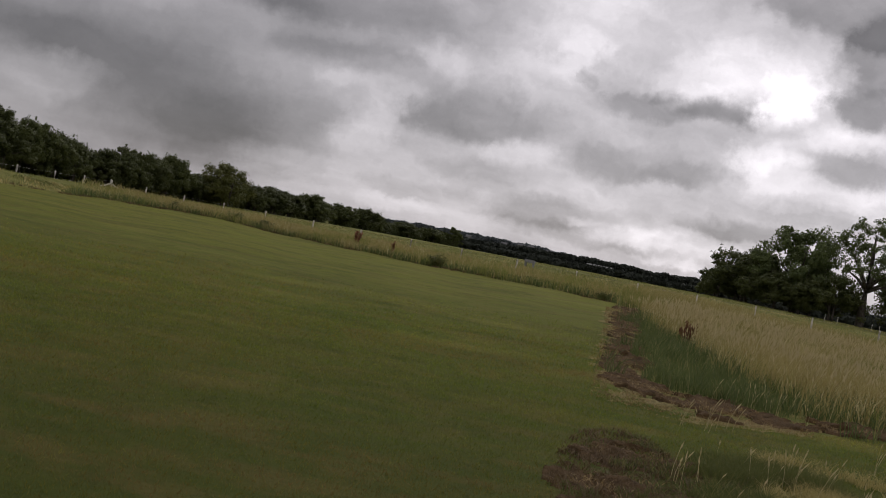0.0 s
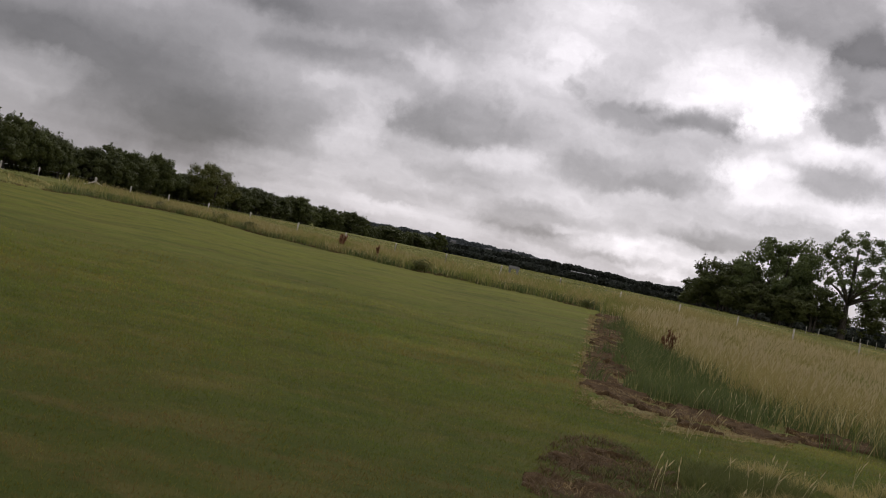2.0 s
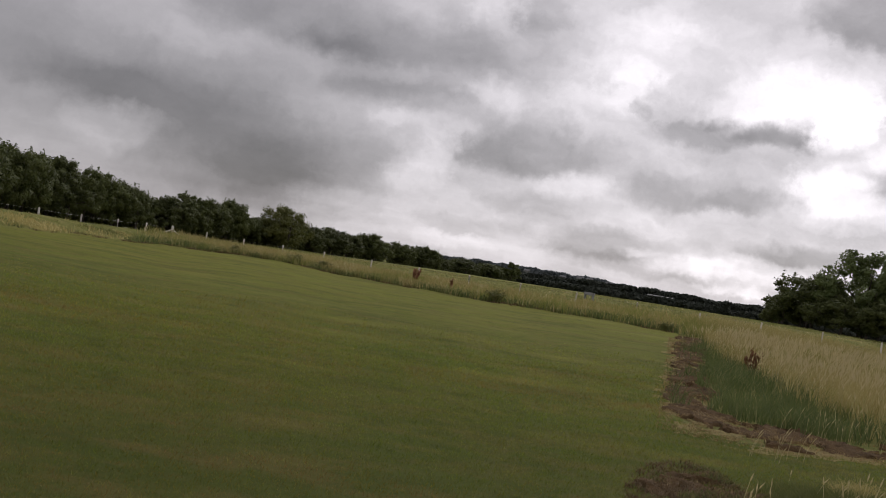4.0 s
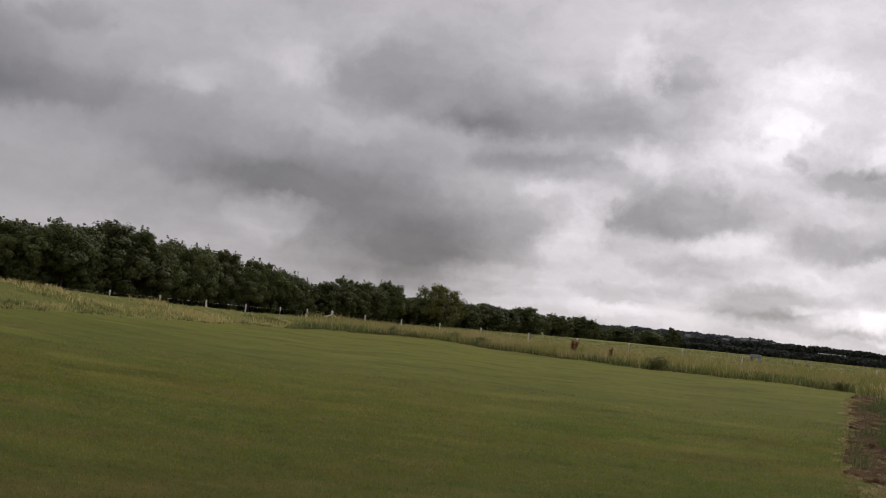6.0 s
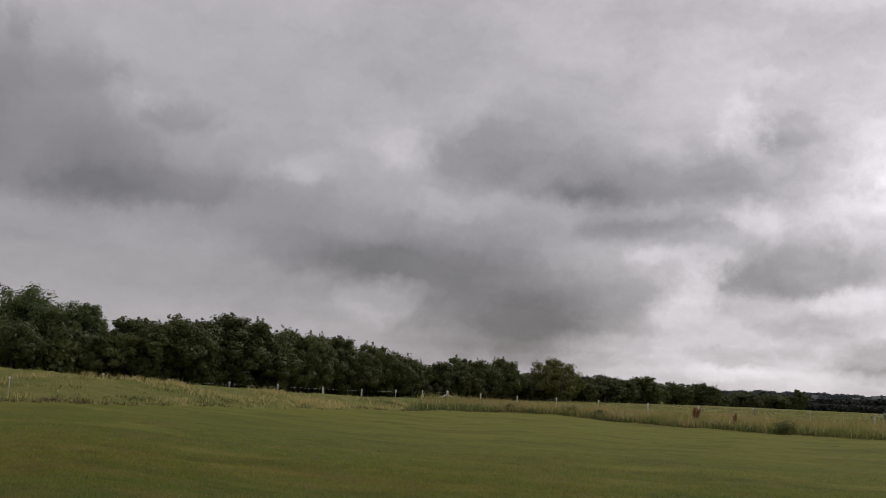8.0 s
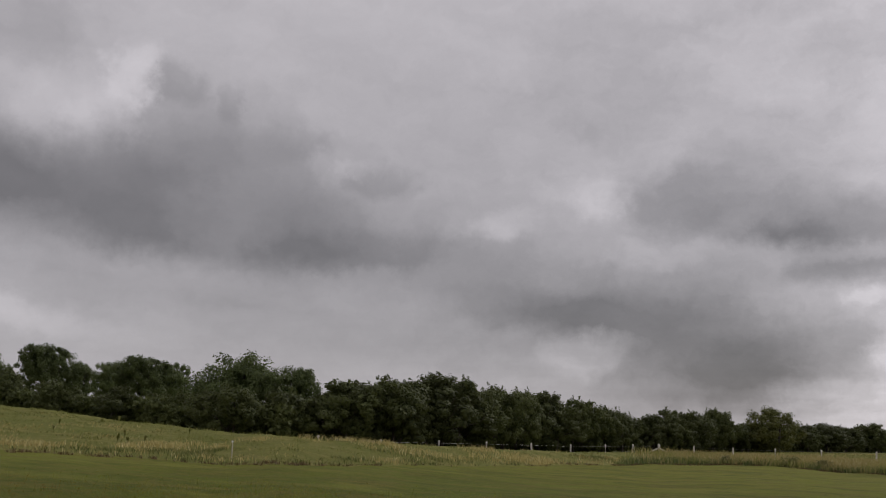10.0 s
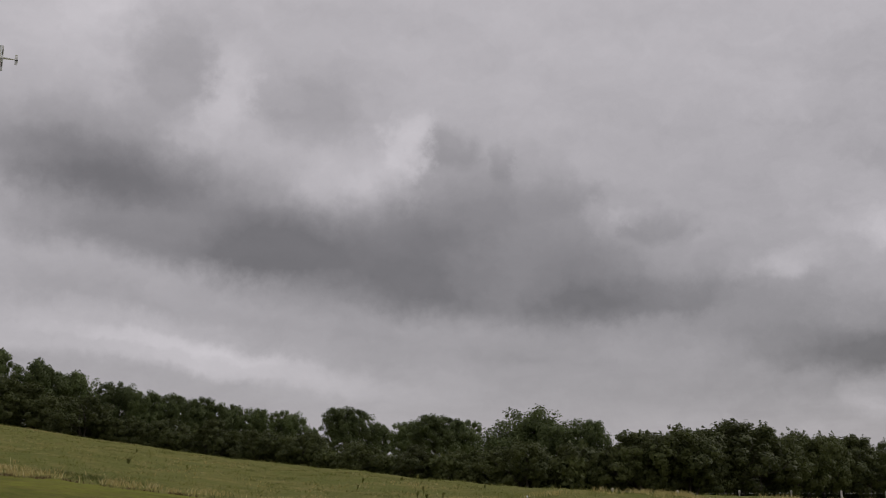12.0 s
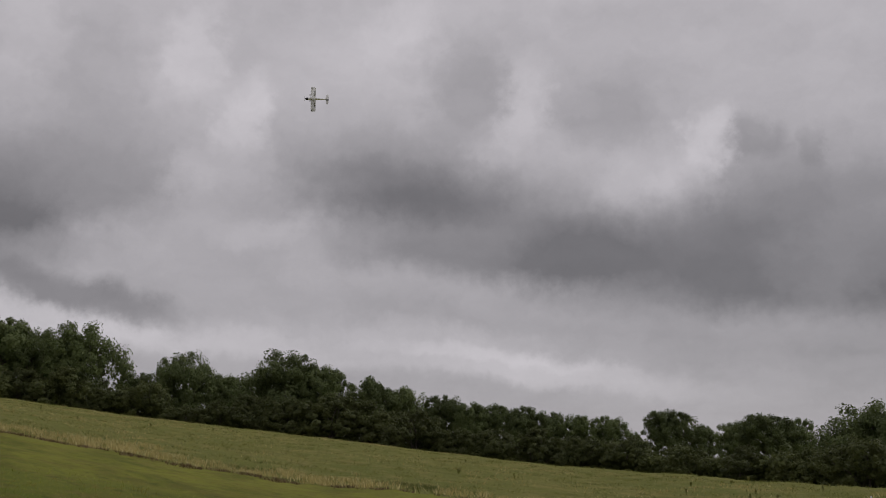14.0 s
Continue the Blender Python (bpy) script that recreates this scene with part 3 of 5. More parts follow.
def land(x, y):
    """Height of the ground at arrays x, y."""
    x, y = np.asarray(x, float), np.asarray(y, float)
    az, r = np.degrees(np.arctan2(x, y)), np.hypot(x, y)
    r1, e1, r2, e2, fall = (np.interp(az, LAND[:, 0], LAND[:, i]) for i in range(1, 6))
    z1, z2 = 1.65 + r1 * np.tan(np.radians(e1)), 1.65 + r2 * np.tan(np.radians(e2))
    near = z1 * (r / r1) ** 1.15
    k = np.clip((r - r1) / (r2 - r1), 0, 1)
    mid = z1 + (z2 - z1) * k ** np.interp(az, [-20, -12, 12, 17], [1.0, 0.6, 0.55, 1.0])
    z = np.where(r < r1, near, mid)
    b = np.clip((r - r2) / 5.0, 0, 1)
    z = z - fall * b * b * (3 - 2 * b)
    f = np.clip((r - r2 - 10) / 900.0, 0, 1)
    z = z + (-4.0 - z) * f * f * (3 - 2 * f)
    wob = 0.035 * np.sin(x * 0.9 + 1.3 * np.sin(y * 0.43)) * np.sin(y * 0.77 + 0.8 * np.sin(x * 0.51))
    return z + wob * np.clip(r / 25.0, 0, 1)


def height(x, y):
    return float(land(x, y))


def polar_sheet(name, az, radii, mat, raise_by=0.0, wrap=False):
    """A ground sheet on bearings az and, for each, a row of ranges."""
    na, nr = radii.shape
    A = np.radians(np.repeat(np.asarray(az)[:, None], nr, 1))
    X, Y = radii * np.sin(A), radii * np.cos(A)
    Z = land(X, Y) + raise_by
    verts = np.stack((X, Y, Z), -1).reshape(-1, 3)
    i, j = np.meshgrid(np.arange(na if wrap else na - 1), np.arange(nr - 1), indexing="ij")
    a, b = i * nr + j, ((i + 1) % na) * nr + j
    tris = np.concatenate((np.stack((a, a + 1, b + 1), -1).reshape(-1, 3), np.stack((a, b + 1, b), -1).reshape(-1, 3)))
    ob = fast_mesh(name, verts, tris, mat)
    ob.data.polygons.foreach_set("use_smooth", [True] * len(ob.data.polygons))
    return ob


az_all = np.concatenate((np.arange(-180, -90, 3.0), np.arange(-90, 30, 0.5), np.arange(30, 180, 3.0)))
r_all = np.concatenate((np.linspace(0.0, 12, 14), np.linspace(13, 110, 98), np.geomspace(114, 4600, 40)))
ground = polar_sheet("ground", az_all, np.repeat(r_all[None], len(az_all), 0), M_MEADOW, wrap=True)
tagged(ground, "dry green meadow rolling away to the horizon", "ground", kind="structure")

RIM = np.array([(-180, 45), (-110, 44), (-81, 40), (-73, 38), (-65, 37), (-57, 36), (-49, 35.5), (-43, 35), (-36, 34), (-31, 38),
                (-26, 45), (-20, 56), (-17, 63), (-14, 62), (-5, 54), (3, 49), (9.3, 46.0), (9.45, 17.5), (9.9, 15.6), (11, 14.4), (14.8, 14.0),
                (19, 14.6), (24, 16.5), (40, 20), (90, 30), (180, 45)])


def rim(az):
    return np.interp(az, RIM[:, 0], RIM[:, 1])


def lawn_arrays(az, r0, r1, rows, wrap=False):
    k = np.linspace(0, 1, rows)[None]
    R = r0[:, None] + (r1 - r0)[:, None] * k
    A = np.radians(np.repeat(az[:, None], rows, 1))
    X, Y = R * np.sin(A), R * np.cos(A)
    verts = np.stack((X, Y, land(X, Y) + 0.015), -1).reshape(-1, 3)
    n = len(az)
    i, j = np.meshgrid(np.arange(n if wrap else n - 1), np.arange(rows - 1), indexing="ij")
    a, b = i * rows + j, ((i + 1) % n) * rows + j
    return verts, np.concatenate((np.stack((a, a + 1, b + 1), -1).reshape(-1, 3), np.stack((a, b + 1, b), -1).reshape(-1, 3)))


# a disc round the viewer, and beyond it the lawn out to its rim, which steps in at the rough grass
SPLIT = 9.32
az_a = np.arange(-180, 180, 1.0)
az_b = np.concatenate((np.arange(-180, -90, 3.0), np.arange(-90, 9.0, 0.5), [SPLIT]))
az_c = np.concatenate(([SPLIT], np.arange(9.5, 30, 0.4), np.arange(30, 180.1, 3.0)))
pieces, offset = [], 0
for az_p, r_in, r_out, rows, wrap in ((az_a, np.full(len(az_a), 0.0), np.full(len(az_a), 13.0), 40, True),
                                      (az_b, np.full(len(az_b), 13.0), np.where(az_b < 9.2, rim(np.minimum(az_b, 9.2)), 46.0) + 0.25 * np.sin(az_b * 3.1), 60, False),
                                      (az_c, np.full(len(az_c), 13.0), rim(np.maximum(az_c, 9.46)) + 0.2 * np.sin(az_c * 2.3), 16, False)):
    v, t = lawn_arrays(az_p, r_in, r_out, rows, wrap)
    pieces.append((v, t + offset))
    offset += len(v)
lawn = fast_mesh("lawn", np.concatenate([p[0] for p in pieces]), np.concatenate([p[1] for p in pieces]), M_LAWN)
lawn.data.polygons.foreach_set("use_smooth", [True] * len(lawn.data.polygons))
tagged(lawn, "closely mown green lawn with dry brownish patches", "lawn", kind="structure")


def ragged_patch(name, inside, az0, az1, r0, r1, step_az, step_r, mat, raise_by, label, category, rough=0.0, holes=0.44):
    """A patch of ground where inside(az, r) is true, with a ragged rim."""
    az, r = np.arange(az0, az1, step_az), np.arange(r0, r1, step_r)
    A, R = np.meshgrid(az, r, indexing="ij")
    rng = np.random.RandomState(5)
    X, Y = R * np.sin(np.radians(A)), R * np.cos(np.radians(A))
    wav = patchy(X, Y, 1.6) - 0.5
    fray = patchy(X + 9, Y + 4, 0.45, 3) - 0.5
    keep = inside(A + (wav + fray) * 40 / R, R + 1.6 * wav + 1.6 * fray) & (patchy(X + 40, Y, 0.55) > holes)
    inner = keep.copy()
    for ax in (0, 1):
        for sh in (-1, 1):
            inner &= np.roll(keep, sh, ax)
    lump = np.clip(patchy(X, Y + 30, 0.28, 4) - 0.40, 0, 1) * 2.2
    Z = land(X, Y) + np.where(inner, raise_by + rough * lump, -0.012)
    verts = np.stack((X, Y, Z), -1).reshape(-1, 3)
    nr = len(r)
    i, j = np.nonzero(keep[:-1, :-1])
    a, b = i * nr + j, (i + 1) * nr + j
    tris = np.concatenate((np.stack((a, a + 1, b + 1), -1), np.stack((a, b + 1, b), -1)))
    used, inv = np.unique(tris, return_inverse=True)
    ob = fast_mesh(name, verts[used], inv.reshape(-1, 3), mat)
    return tagged(ob, label, category, kind="structure")


# the scraped earth along the rough grass: up its long side, then round the corner
def in_scrape(A, R):
    side = (A > 9.25) & (A < 9.9 + 26.0 / R) & (R > 15.0) & (R < 44)
    band = (A > 9.6) & (A < 30) & (R > np.interp(A, [9.6, 10.8, 14.8, 19, 25], [15.5, 14.5, 14.2, 14.9, 16.8])) & (R < np.interp(A, [9.6, 11.2, 12.5, 14, 17, 20, 22.4, 30], [18, 17, 16.3, 16.0, 16.2, 16.7, 17.5, 19]))
    return side | band


def in_hay(A, R):
    side = (A > 8.75 + 2.5 / R) & (A < 9.6) & (R > 13.8) & (R < 40)
    band = (A > 9.2) & (A < 20) & (R > np.interp(A, [9.2, 10.8, 14.8, 19], [13.7, 13.6, 13.6, 14.4])) & (R < 16)
    return side | band


def in_near_scrape(A, R):
    top = np.interp(A, [8.2, 9.3, 11.8, 13.0, 15, 19], [8.1, 10.0, 11.0, 10.5, 9.8, 8.8])
    return (A > 8.4) & (A < 19) & (R > 6.4) & (R < top)


ragged_patch("hay_strip", in_hay, 8.4, 20.5, 13, 42, 0.05, 0.045, M_HAY, 0.020, "pale dry cut grass raked along the lawn's edge", "dry grass", holes=0.42)
ragged_patch("earth_strip", in_scrape, 9.0, 26, 14, 45, 0.07, 0.05, M_EARTH, 0.024, "bare brown scraped earth beside rough grass", "earth", 0.07, holes=0.37)
ragged_patch("earth_patch", in_near_scrape, 7.2, 20, 6, 12, 0.1, 0.04, M_EARTH, 0.022, "lumpy bare brown earth with cut stalks", "earth", 0.06)


# ---- grass, as stuff ----
def blades(name, x, y, tall, wide, lean, mat, label, category, seed, base=0.0, bendy=True):
    """Grass blades, one tapered and bent blade at each x, y."""
    rng = np.random.RandomState(seed)
    n = len(x)
    z = land(x, y) + base - 0.02
    h = tall * (0.6 + 0.7 * rng.rand(n))
    a, d = rng.rand(n) * 2 * np.pi, rng.rand(n) * 2 * np.pi
    off = h * lean * (0.3 + rng.rand(n))
    wx, wy = np.cos(a) * wide / 2, np.sin(a) * wide / 2
    lx, ly = np.cos(d) * off, np.sin(d) * off
    p0 = np.stack((x - wx, y - wy, z), -1)
    p1 = np.stack((x + wx, y + wy, z), -1)
    if not bendy:
        p2 = np.stack((x + lx, y + ly, z + h), -1)
        verts = np.stack((p0, p1, p2), 1).reshape(-1, 3)
        k = np.arange(n)[:, None] * 3
        tris = k + np.array([[0, 1, 2]])
    else:
        m0 = np.stack((x - wx * 0.7 + lx * 0.3, y - wy * 0.7 + ly * 0.3, z + h * 0.6), -1)
        m1 = np.stack((x + wx * 0.7 + lx * 0.3, y + wy * 0.7 + ly * 0.3, z + h * 0.6), -1)
        p2 = np.stack((x + lx, y + ly, z + h), -1)
        verts = np.stack((p0, p1, m0, m1, p2), 1).reshape(-1, 3)
        k = np.arange(n)[:, None, None] * 5
        tris = (k + np.array([[[0, 1, 3], [0, 3, 2], [2, 3, 4]]])).reshape(-1, 3)
    ob = fast_mesh(name, verts, tris, mat)
    return tagged(ob, label, category, kind="stuff")


def scatter(n, az0, az1, r0, r1, seed, clump=0.0):
    """Random places between two bearings and ranges, even over the ground, drawn together into tufts."""
    rng = np.random.RandomState(seed)
    az = np.radians(az0 + (az1 - az0) * rng.rand(n))
    r = np.sqrt(r0 ** 2 + (r1 ** 2 - r0 ** 2) * rng.rand(n))
    x, y = r * np.sin(az), r * np.cos(az)
    if clump:
        k = max(1, n // 14)
        pick = rng.randint(0, k, n)
        x, y = x[pick] + rng.randn(n) * clump, y[pick] + rng.randn(n) * clump
    return x, y


def polar(x, y):
    return np.degrees(np.arctan2(x, y)), np.hypot(x, y)


def field(x, y, s):
    """Patches from 0 to 1, finer as s grows."""
    return np.clip(0.5 + (patchy(x, y, 3.0 / s) - 0.5) * 2.0, 0, 1)


# rough grass beyond the earth: green near its corner, straw further in
x, y = scatter(165000, 9.6, 34, 15.5, 60, 21, 0.10)
az, r = polar(x, y)
green = (r < np.interp(az, [9.5, 11, 13, 15, 18, 24], [46, 38, 30, 25.5, 22.0, 20.5]) + 8.0 * (field(x, y, 0.9) - 0.5) + 7.0 * (np.random.RandomState(13).rand(len(x)) - 0.5)) | in_scrape(az, r)
loose_az, loose_r = az + (patchy(x, y, 1.3) - 0.5) * 75 / r, r + 2.4 * (patchy(x + 5, y, 1.0) - 0.5)
keep = (~in_scrape(loose_az, loose_r) | (field(x, y, 2.1) > 0.97)) & (r > 15.4)
g = green & keep
blades("green_rough_grass", x[g], y[g], 0.30, 0.014, 0.85, M_GREEN, "tall blue-green rough grass beside the mown lawn", "grass", 31)
s_ = ~green & keep
olive = s_ & (patchy(x, y, 4.0) + 0.3 * (np.random.RandomState(12).rand(len(x)) - 0.5) > 0.53)
blades("straw_grass", x[s_ & ~olive], y[s_ & ~olive], 0.54, 0.014, 0.62, M_STRAW, "tall straw-coloured seeding meadow grass", "grass", 32)
blades("olive_grass", x[olive], y[olive], 0.46, 0.015, 0.65, M_FIELD, "tall olive-green grass among the straw", "grass", 132)
# the uncut strip between lawn and fence
x, y = scatter(190000, -19, 9.6, 44, 84, 22, 0.14)
az, r = polar(x, y)
k = (r > rim(az) + 0.1) & (r < rim(az) + 11) & (az > -19 + 5 * np.random.RandomState(4).rand(len(x))) & (np.random.RandomState(8).rand(len(x)) < 0.35 + 0.65 * field(x, y, 0.5))
mix = patchy(x, y, 2.2) + 0.3 * (np.random.RandomState(15).rand(len(x)) - 0.5) > 0.45
blades("fence_strip_grass", x[k & mix], y[k & mix], 0.42, 0.028, 0.6, M_STRAW, "uncut yellowing grass strip along the fence", "grass", 33)
blades("fence_strip_green", x[k & ~mix], y[k & ~mix], 0.38, 0.028, 0.6, M_FIELD, "olive-green uncut grass along the fence", "grass", 331)
x, y = scatter(80000, -19, 9.6, 44, 70, 23, 0.2)
az, r = polar(x, y)
k = (r > rim(az) - 0.1) & (r < rim(az) + 0.9 + 3 * field(x, y, 0.4))
blades("edge_green_grass", x[k], y[k], 0.30, 0.03, 0.7, M_GREEN, "greener long grass at the mown edge", "grass", 34)
x, y = scatter(200000, -95, -19, 33, 66, 24, 0.16)
az, r = polar(x, y)
clumpy = patchy(x, y, 2.4, 5) + 0.25 * (np.random.RandomState(9).rand(len(x)) - 0.5)
near_rim = (r > rim(az) + 0.3) & (r < rim(az) + 1.0 + 9.0 * field(x, y, 0.35) ** 2)
k = near_rim & (clumpy < 0.45)
blades("slope_strip_green", x[k], y[k], 0.13, 0.024, 0.9, M_TUFT, "green tufts among straw grass above the lawn", "grass", 351)
k = near_rim & (clumpy > 0.50)
blades("slope_strip_grass", x[k], y[k], 0.20, 0.020, 0.9, M_STRAW, "straw-coloured uncut grass above the lawn", "grass", 35)
x, y = scatter(260000, -95, 9.2, 33, 64, 124, 0.12)
az, r = polar(x, y)
k = (np.abs(r - rim(az)) < 0.15 + 0.9 * np.clip(patchy(x, y, 2.5) - 0.42, 0, 1) * 3) & (patchy(x + 20, y, 1.5) > 0.4)
blades("dead_edge_grass", x[k], y[k], 0.09, 0.026, 1.3, M_THATCH, "brown dead grass along the mown edge", "dry grass", 135, base=0.03)
# meadow behind
x, y = scatter(190000, -95, 36, 34, 105, 25, 0.22)
az, r = polar(x, y)
k = r > rim(az) + np.where(az > 9.4, 36, 2)
dull = patchy(x, y, 5.0, 5) + 0.3 * (np.random.RandomState(14).rand(len(x)) - 0.5)
for name, q, mat, label, seed in (("meadow_grass", k & (dull < 0.52), M_FIELD, "short mixed green and yellow meadow grass", 36), ("dark_meadow_grass", k & (dull >= 0.52) & (dull < 0.64), M_TUFT, "darker green tufts in the meadow", 361), ("dry_meadow_grass", k & (dull >= 0.64), M_STRAW, "dry yellow patches of meadow grass", 362)):
    blades(name, x[q], y[q], 0.11, 0.035, 1.0, mat, label, "grass", seed, bendy=False)
# the lawn's nap: green, dark and dry blades in patches, thinner with distance
rng = np.random.RandomState(26)
az = np.concatenate((-95 + 122 * rng.rand(380000), -45 + 72 * rng.rand(160000)))
r = np.concatenate((5.0 + 59 * rng.rand(380000), 5.0 + 15 * rng.rand(160000) + 15 * rng.rand(160000) ** 3))
x, y = r * np.sin(np.radians(az)), r * np.cos(np.radians(az))
k = (r < rim(az) - 0.2) & (r < 12 + 16 * np.random.RandomState(6).rand(len(r))) & ~(in_near_scrape(az, r) & (patchy(x, y, 0.9) < 0.55)) & ~(in_scrape(az, r))
x, y, r = x[k], y[k], r[k]
# more of the blades are dry close by
dry = patchy(x, y, 3.2, 5) + 0.35 * (patchy(x + 90, y, 0.6) - 0.5) + 0.34 * (np.random.RandomState(5).rand(len(x)) - 0.5) + np.interp(r, [6, 16, 30], [0.14, 0.03, -0.03])
tall, wide = 0.016 + 0.0008 * r, 0.0018 + 0.0007 * r
for name, q, mat, label, seed in (("dry_lawn_grass", dry > 0.62, M_DRYLAWN, "dry brownish mown grass blades", 371), ("lawn_grass", dry <= 0.62, M_SHORT, "short green mown grass blades", 373)):
    blades(name, x[q], y[q], tall[q], wide[q], 0.9, mat, label, "grass", seed, base=0.034, bendy=False)
# cut stalks over the scraped earth and the hay
x, y = scatter(150000, 7.4, 26, 6.3, 44, 27)
az, r = polar(x, y)
k = (in_scrape(az, r) | in_hay(az, r) | in_near_scrape(az, r)) & (field(x, y, 3.0) > 0.3)
blades("cut_stalks", x[k], y[k], 0.035, 0.008, 2.4, M_DEAD, "dry cut stalks lying on the earth", "dry grass", 38, base=0.04)
x, y = scatter(16000, 7.0, 20, 6.2, 12, 127, 0.06)
az, r = polar(x, y)
k = in_near_scrape(az, r) | (in_near_scrape(az + 0.8, r - 0.5) & (patchy(x, y, 0.8) > 0.5))
blades("cut_stubble", x[k], y[k], 0.045, 0.007, 1.8, M_THATCH, "brown cut stubble on bare earth", "dry grass", 138, base=0.04)
k = (in_near_scrape(az, r) | in_scrape(az, r)) & (patchy(x + 7, y, 0.7) > 0.56)
blades("earth_sprouts", x[k], y[k], 0.07, 0.008, 1.0, M_TUFT, "green grass sprouting through bare earth", "grass", 139, base=0.03)
# green tufts and seeding stems by the near earth patch
x, y = scatter(60000, 11.0, 27, 7.2, 13.2, 28, 0.07)
az, r = polar(x, y)
spot = patchy(x, y, 0.9)
k = (r < np.interp(az, [12.5, 15, 18, 22, 27], [10.0, 10.6, 11.2, 11.8, 12.4])) & (spot > np.interp(az, [11, 14, 18, 24], [0.66, 0.58, 0.55, 0.55]))
blades("near_tuft_grass", x[k], y[k], 0.17, 0.008, 1.0, M_TUFT, "thick green grass tufts beside bare earth", "grass", 39)
k = (r < np.interp(az, [14, 18, 22, 27], [9.5, 11.5, 12.4, 13.0])) & (spot < 0.43) & (az > 15)
blades("near_straw_grass", x[k], y[k], 0.16, 0.006, 1.1, M_STRAW, "thin yellow grass beside bare earth", "grass", 391)


def seed_stems(name, x, y, tall, seed, label, head=0.0065):
    """Thin stems, each with a slender pale seed head."""
    rng = np.random.RandomState(seed)
    n = len(x)
    z = land(x, y)
    h = tall * (0.55 + 0.75 * rng.rand(n))
    d = rng.rand(n) * 2 * np.pi
    lx, ly = np.cos(d) * h * 0.22 + 0.04, np.sin(d) * h * 0.22
    V, T = [], []
    for q, w0, w1, w2, f0, f1, f2 in ((0, 0.0022, 0.002, 0.0015, 0.0, 0.4, 0.8), (1, 0.002, head, 0.0015, 0.80, 0.88, 1.02)):
        for turn in (0.0, np.pi / 2):
            c, s2 = np.cos(d + turn), np.sin(d + turn)
            rows = []
            for w, f in ((w0, f0), (w1, f1), (w2, f2)):
                bx, by, bz = x + lx * f * f, y + ly * f * f, z + h * f
                rows += [np.stack((bx - c * w, by - s2 * w, bz), -1), np.stack((bx + c * w, by + s2 * w, bz), -1)]
            base = sum(len(v) for v in V)
            V.append(np.stack(rows, 1).reshape(-1, 3))
            k = base + np.arange(n)[:, None, None] * 6
            T.append((k + np.array([[[0, 1, 3], [0, 3, 2], [2, 3, 5], [2, 5, 4]]])).reshape(-1, 3))
    ob = fast_mesh(name, np.concatenate(V), np.concatenate(T), M_SEED)
    return tagged(ob, label, "grass", kind="stuff")


x, y = scatter(240, 13, 28, 7.6, 19, 40, 0.3)
az, r = polar(x, y)
k = (r < 13.5) & (az > 13.5) | (r > 15.5) & (az > 14)
seed_stems("seeding_grass", x[k], y[k], 0.32, 41, "slender pale seeding grass stems", 0.008)
x, y = scatter(9500, 11, 34, 17.5, 46, 42, 0.45)
az, r = polar(x, y)
k = r > np.interp(az, [11, 13, 15, 18, 24], [34, 27, 23, 20.0, 18.6]) + 5 * (np.random.RandomState(44).rand(len(x)) - 0.5)
seed_stems("meadow_seed_heads", x[k], y[k], 0.62, 43, "pale seed heads standing above straw grass", 0.016)


# ---- trees ----
def leaf_cloud(rng, centres, radii, per, size, flat=0.8, facing=None):
    """Leaf quads thrown round the centres, turned outwards from them."""
    n = len(centres) * per
    c = np.repeat(np.asarray(centres), per, 0)
    rad = np.repeat(np.asarray(radii), per)
    v = rng.randn(n, 3)
    v /= np.linalg.norm(v, axis=1, keepdims=True)
    p = c + v * (rad * rng.rand(n) ** 0.33)[:, None] * np.array([1, 1, flat])
    face = v * 0.85 + rng.randn(n, 3) * 0.36 + np.array([0, 0, 0.25])
    if facing is not None:
        face += np.repeat(np.asarray(facing), per, 0) * 0.45
    face /= np.linalg.norm(face, axis=1, keepdims=True)
    a = np.cross(face, rng.randn(n, 3))
    a /= np.linalg.norm(a, axis=1, keepdims=True)
    b = np.cross(face, a)
    s = (size * (0.55 + 0.9 * rng.rand(n)))[:, None]
    verts = np.stack((p - a * s, p + a * s * 0.7 - b * s * 0.85, p + a * s * 0.7 + b * s * 0.85), 1).reshape(-1, 3)
    tris = np.arange(n * 3).reshape(-1, 3)
    return verts, tris


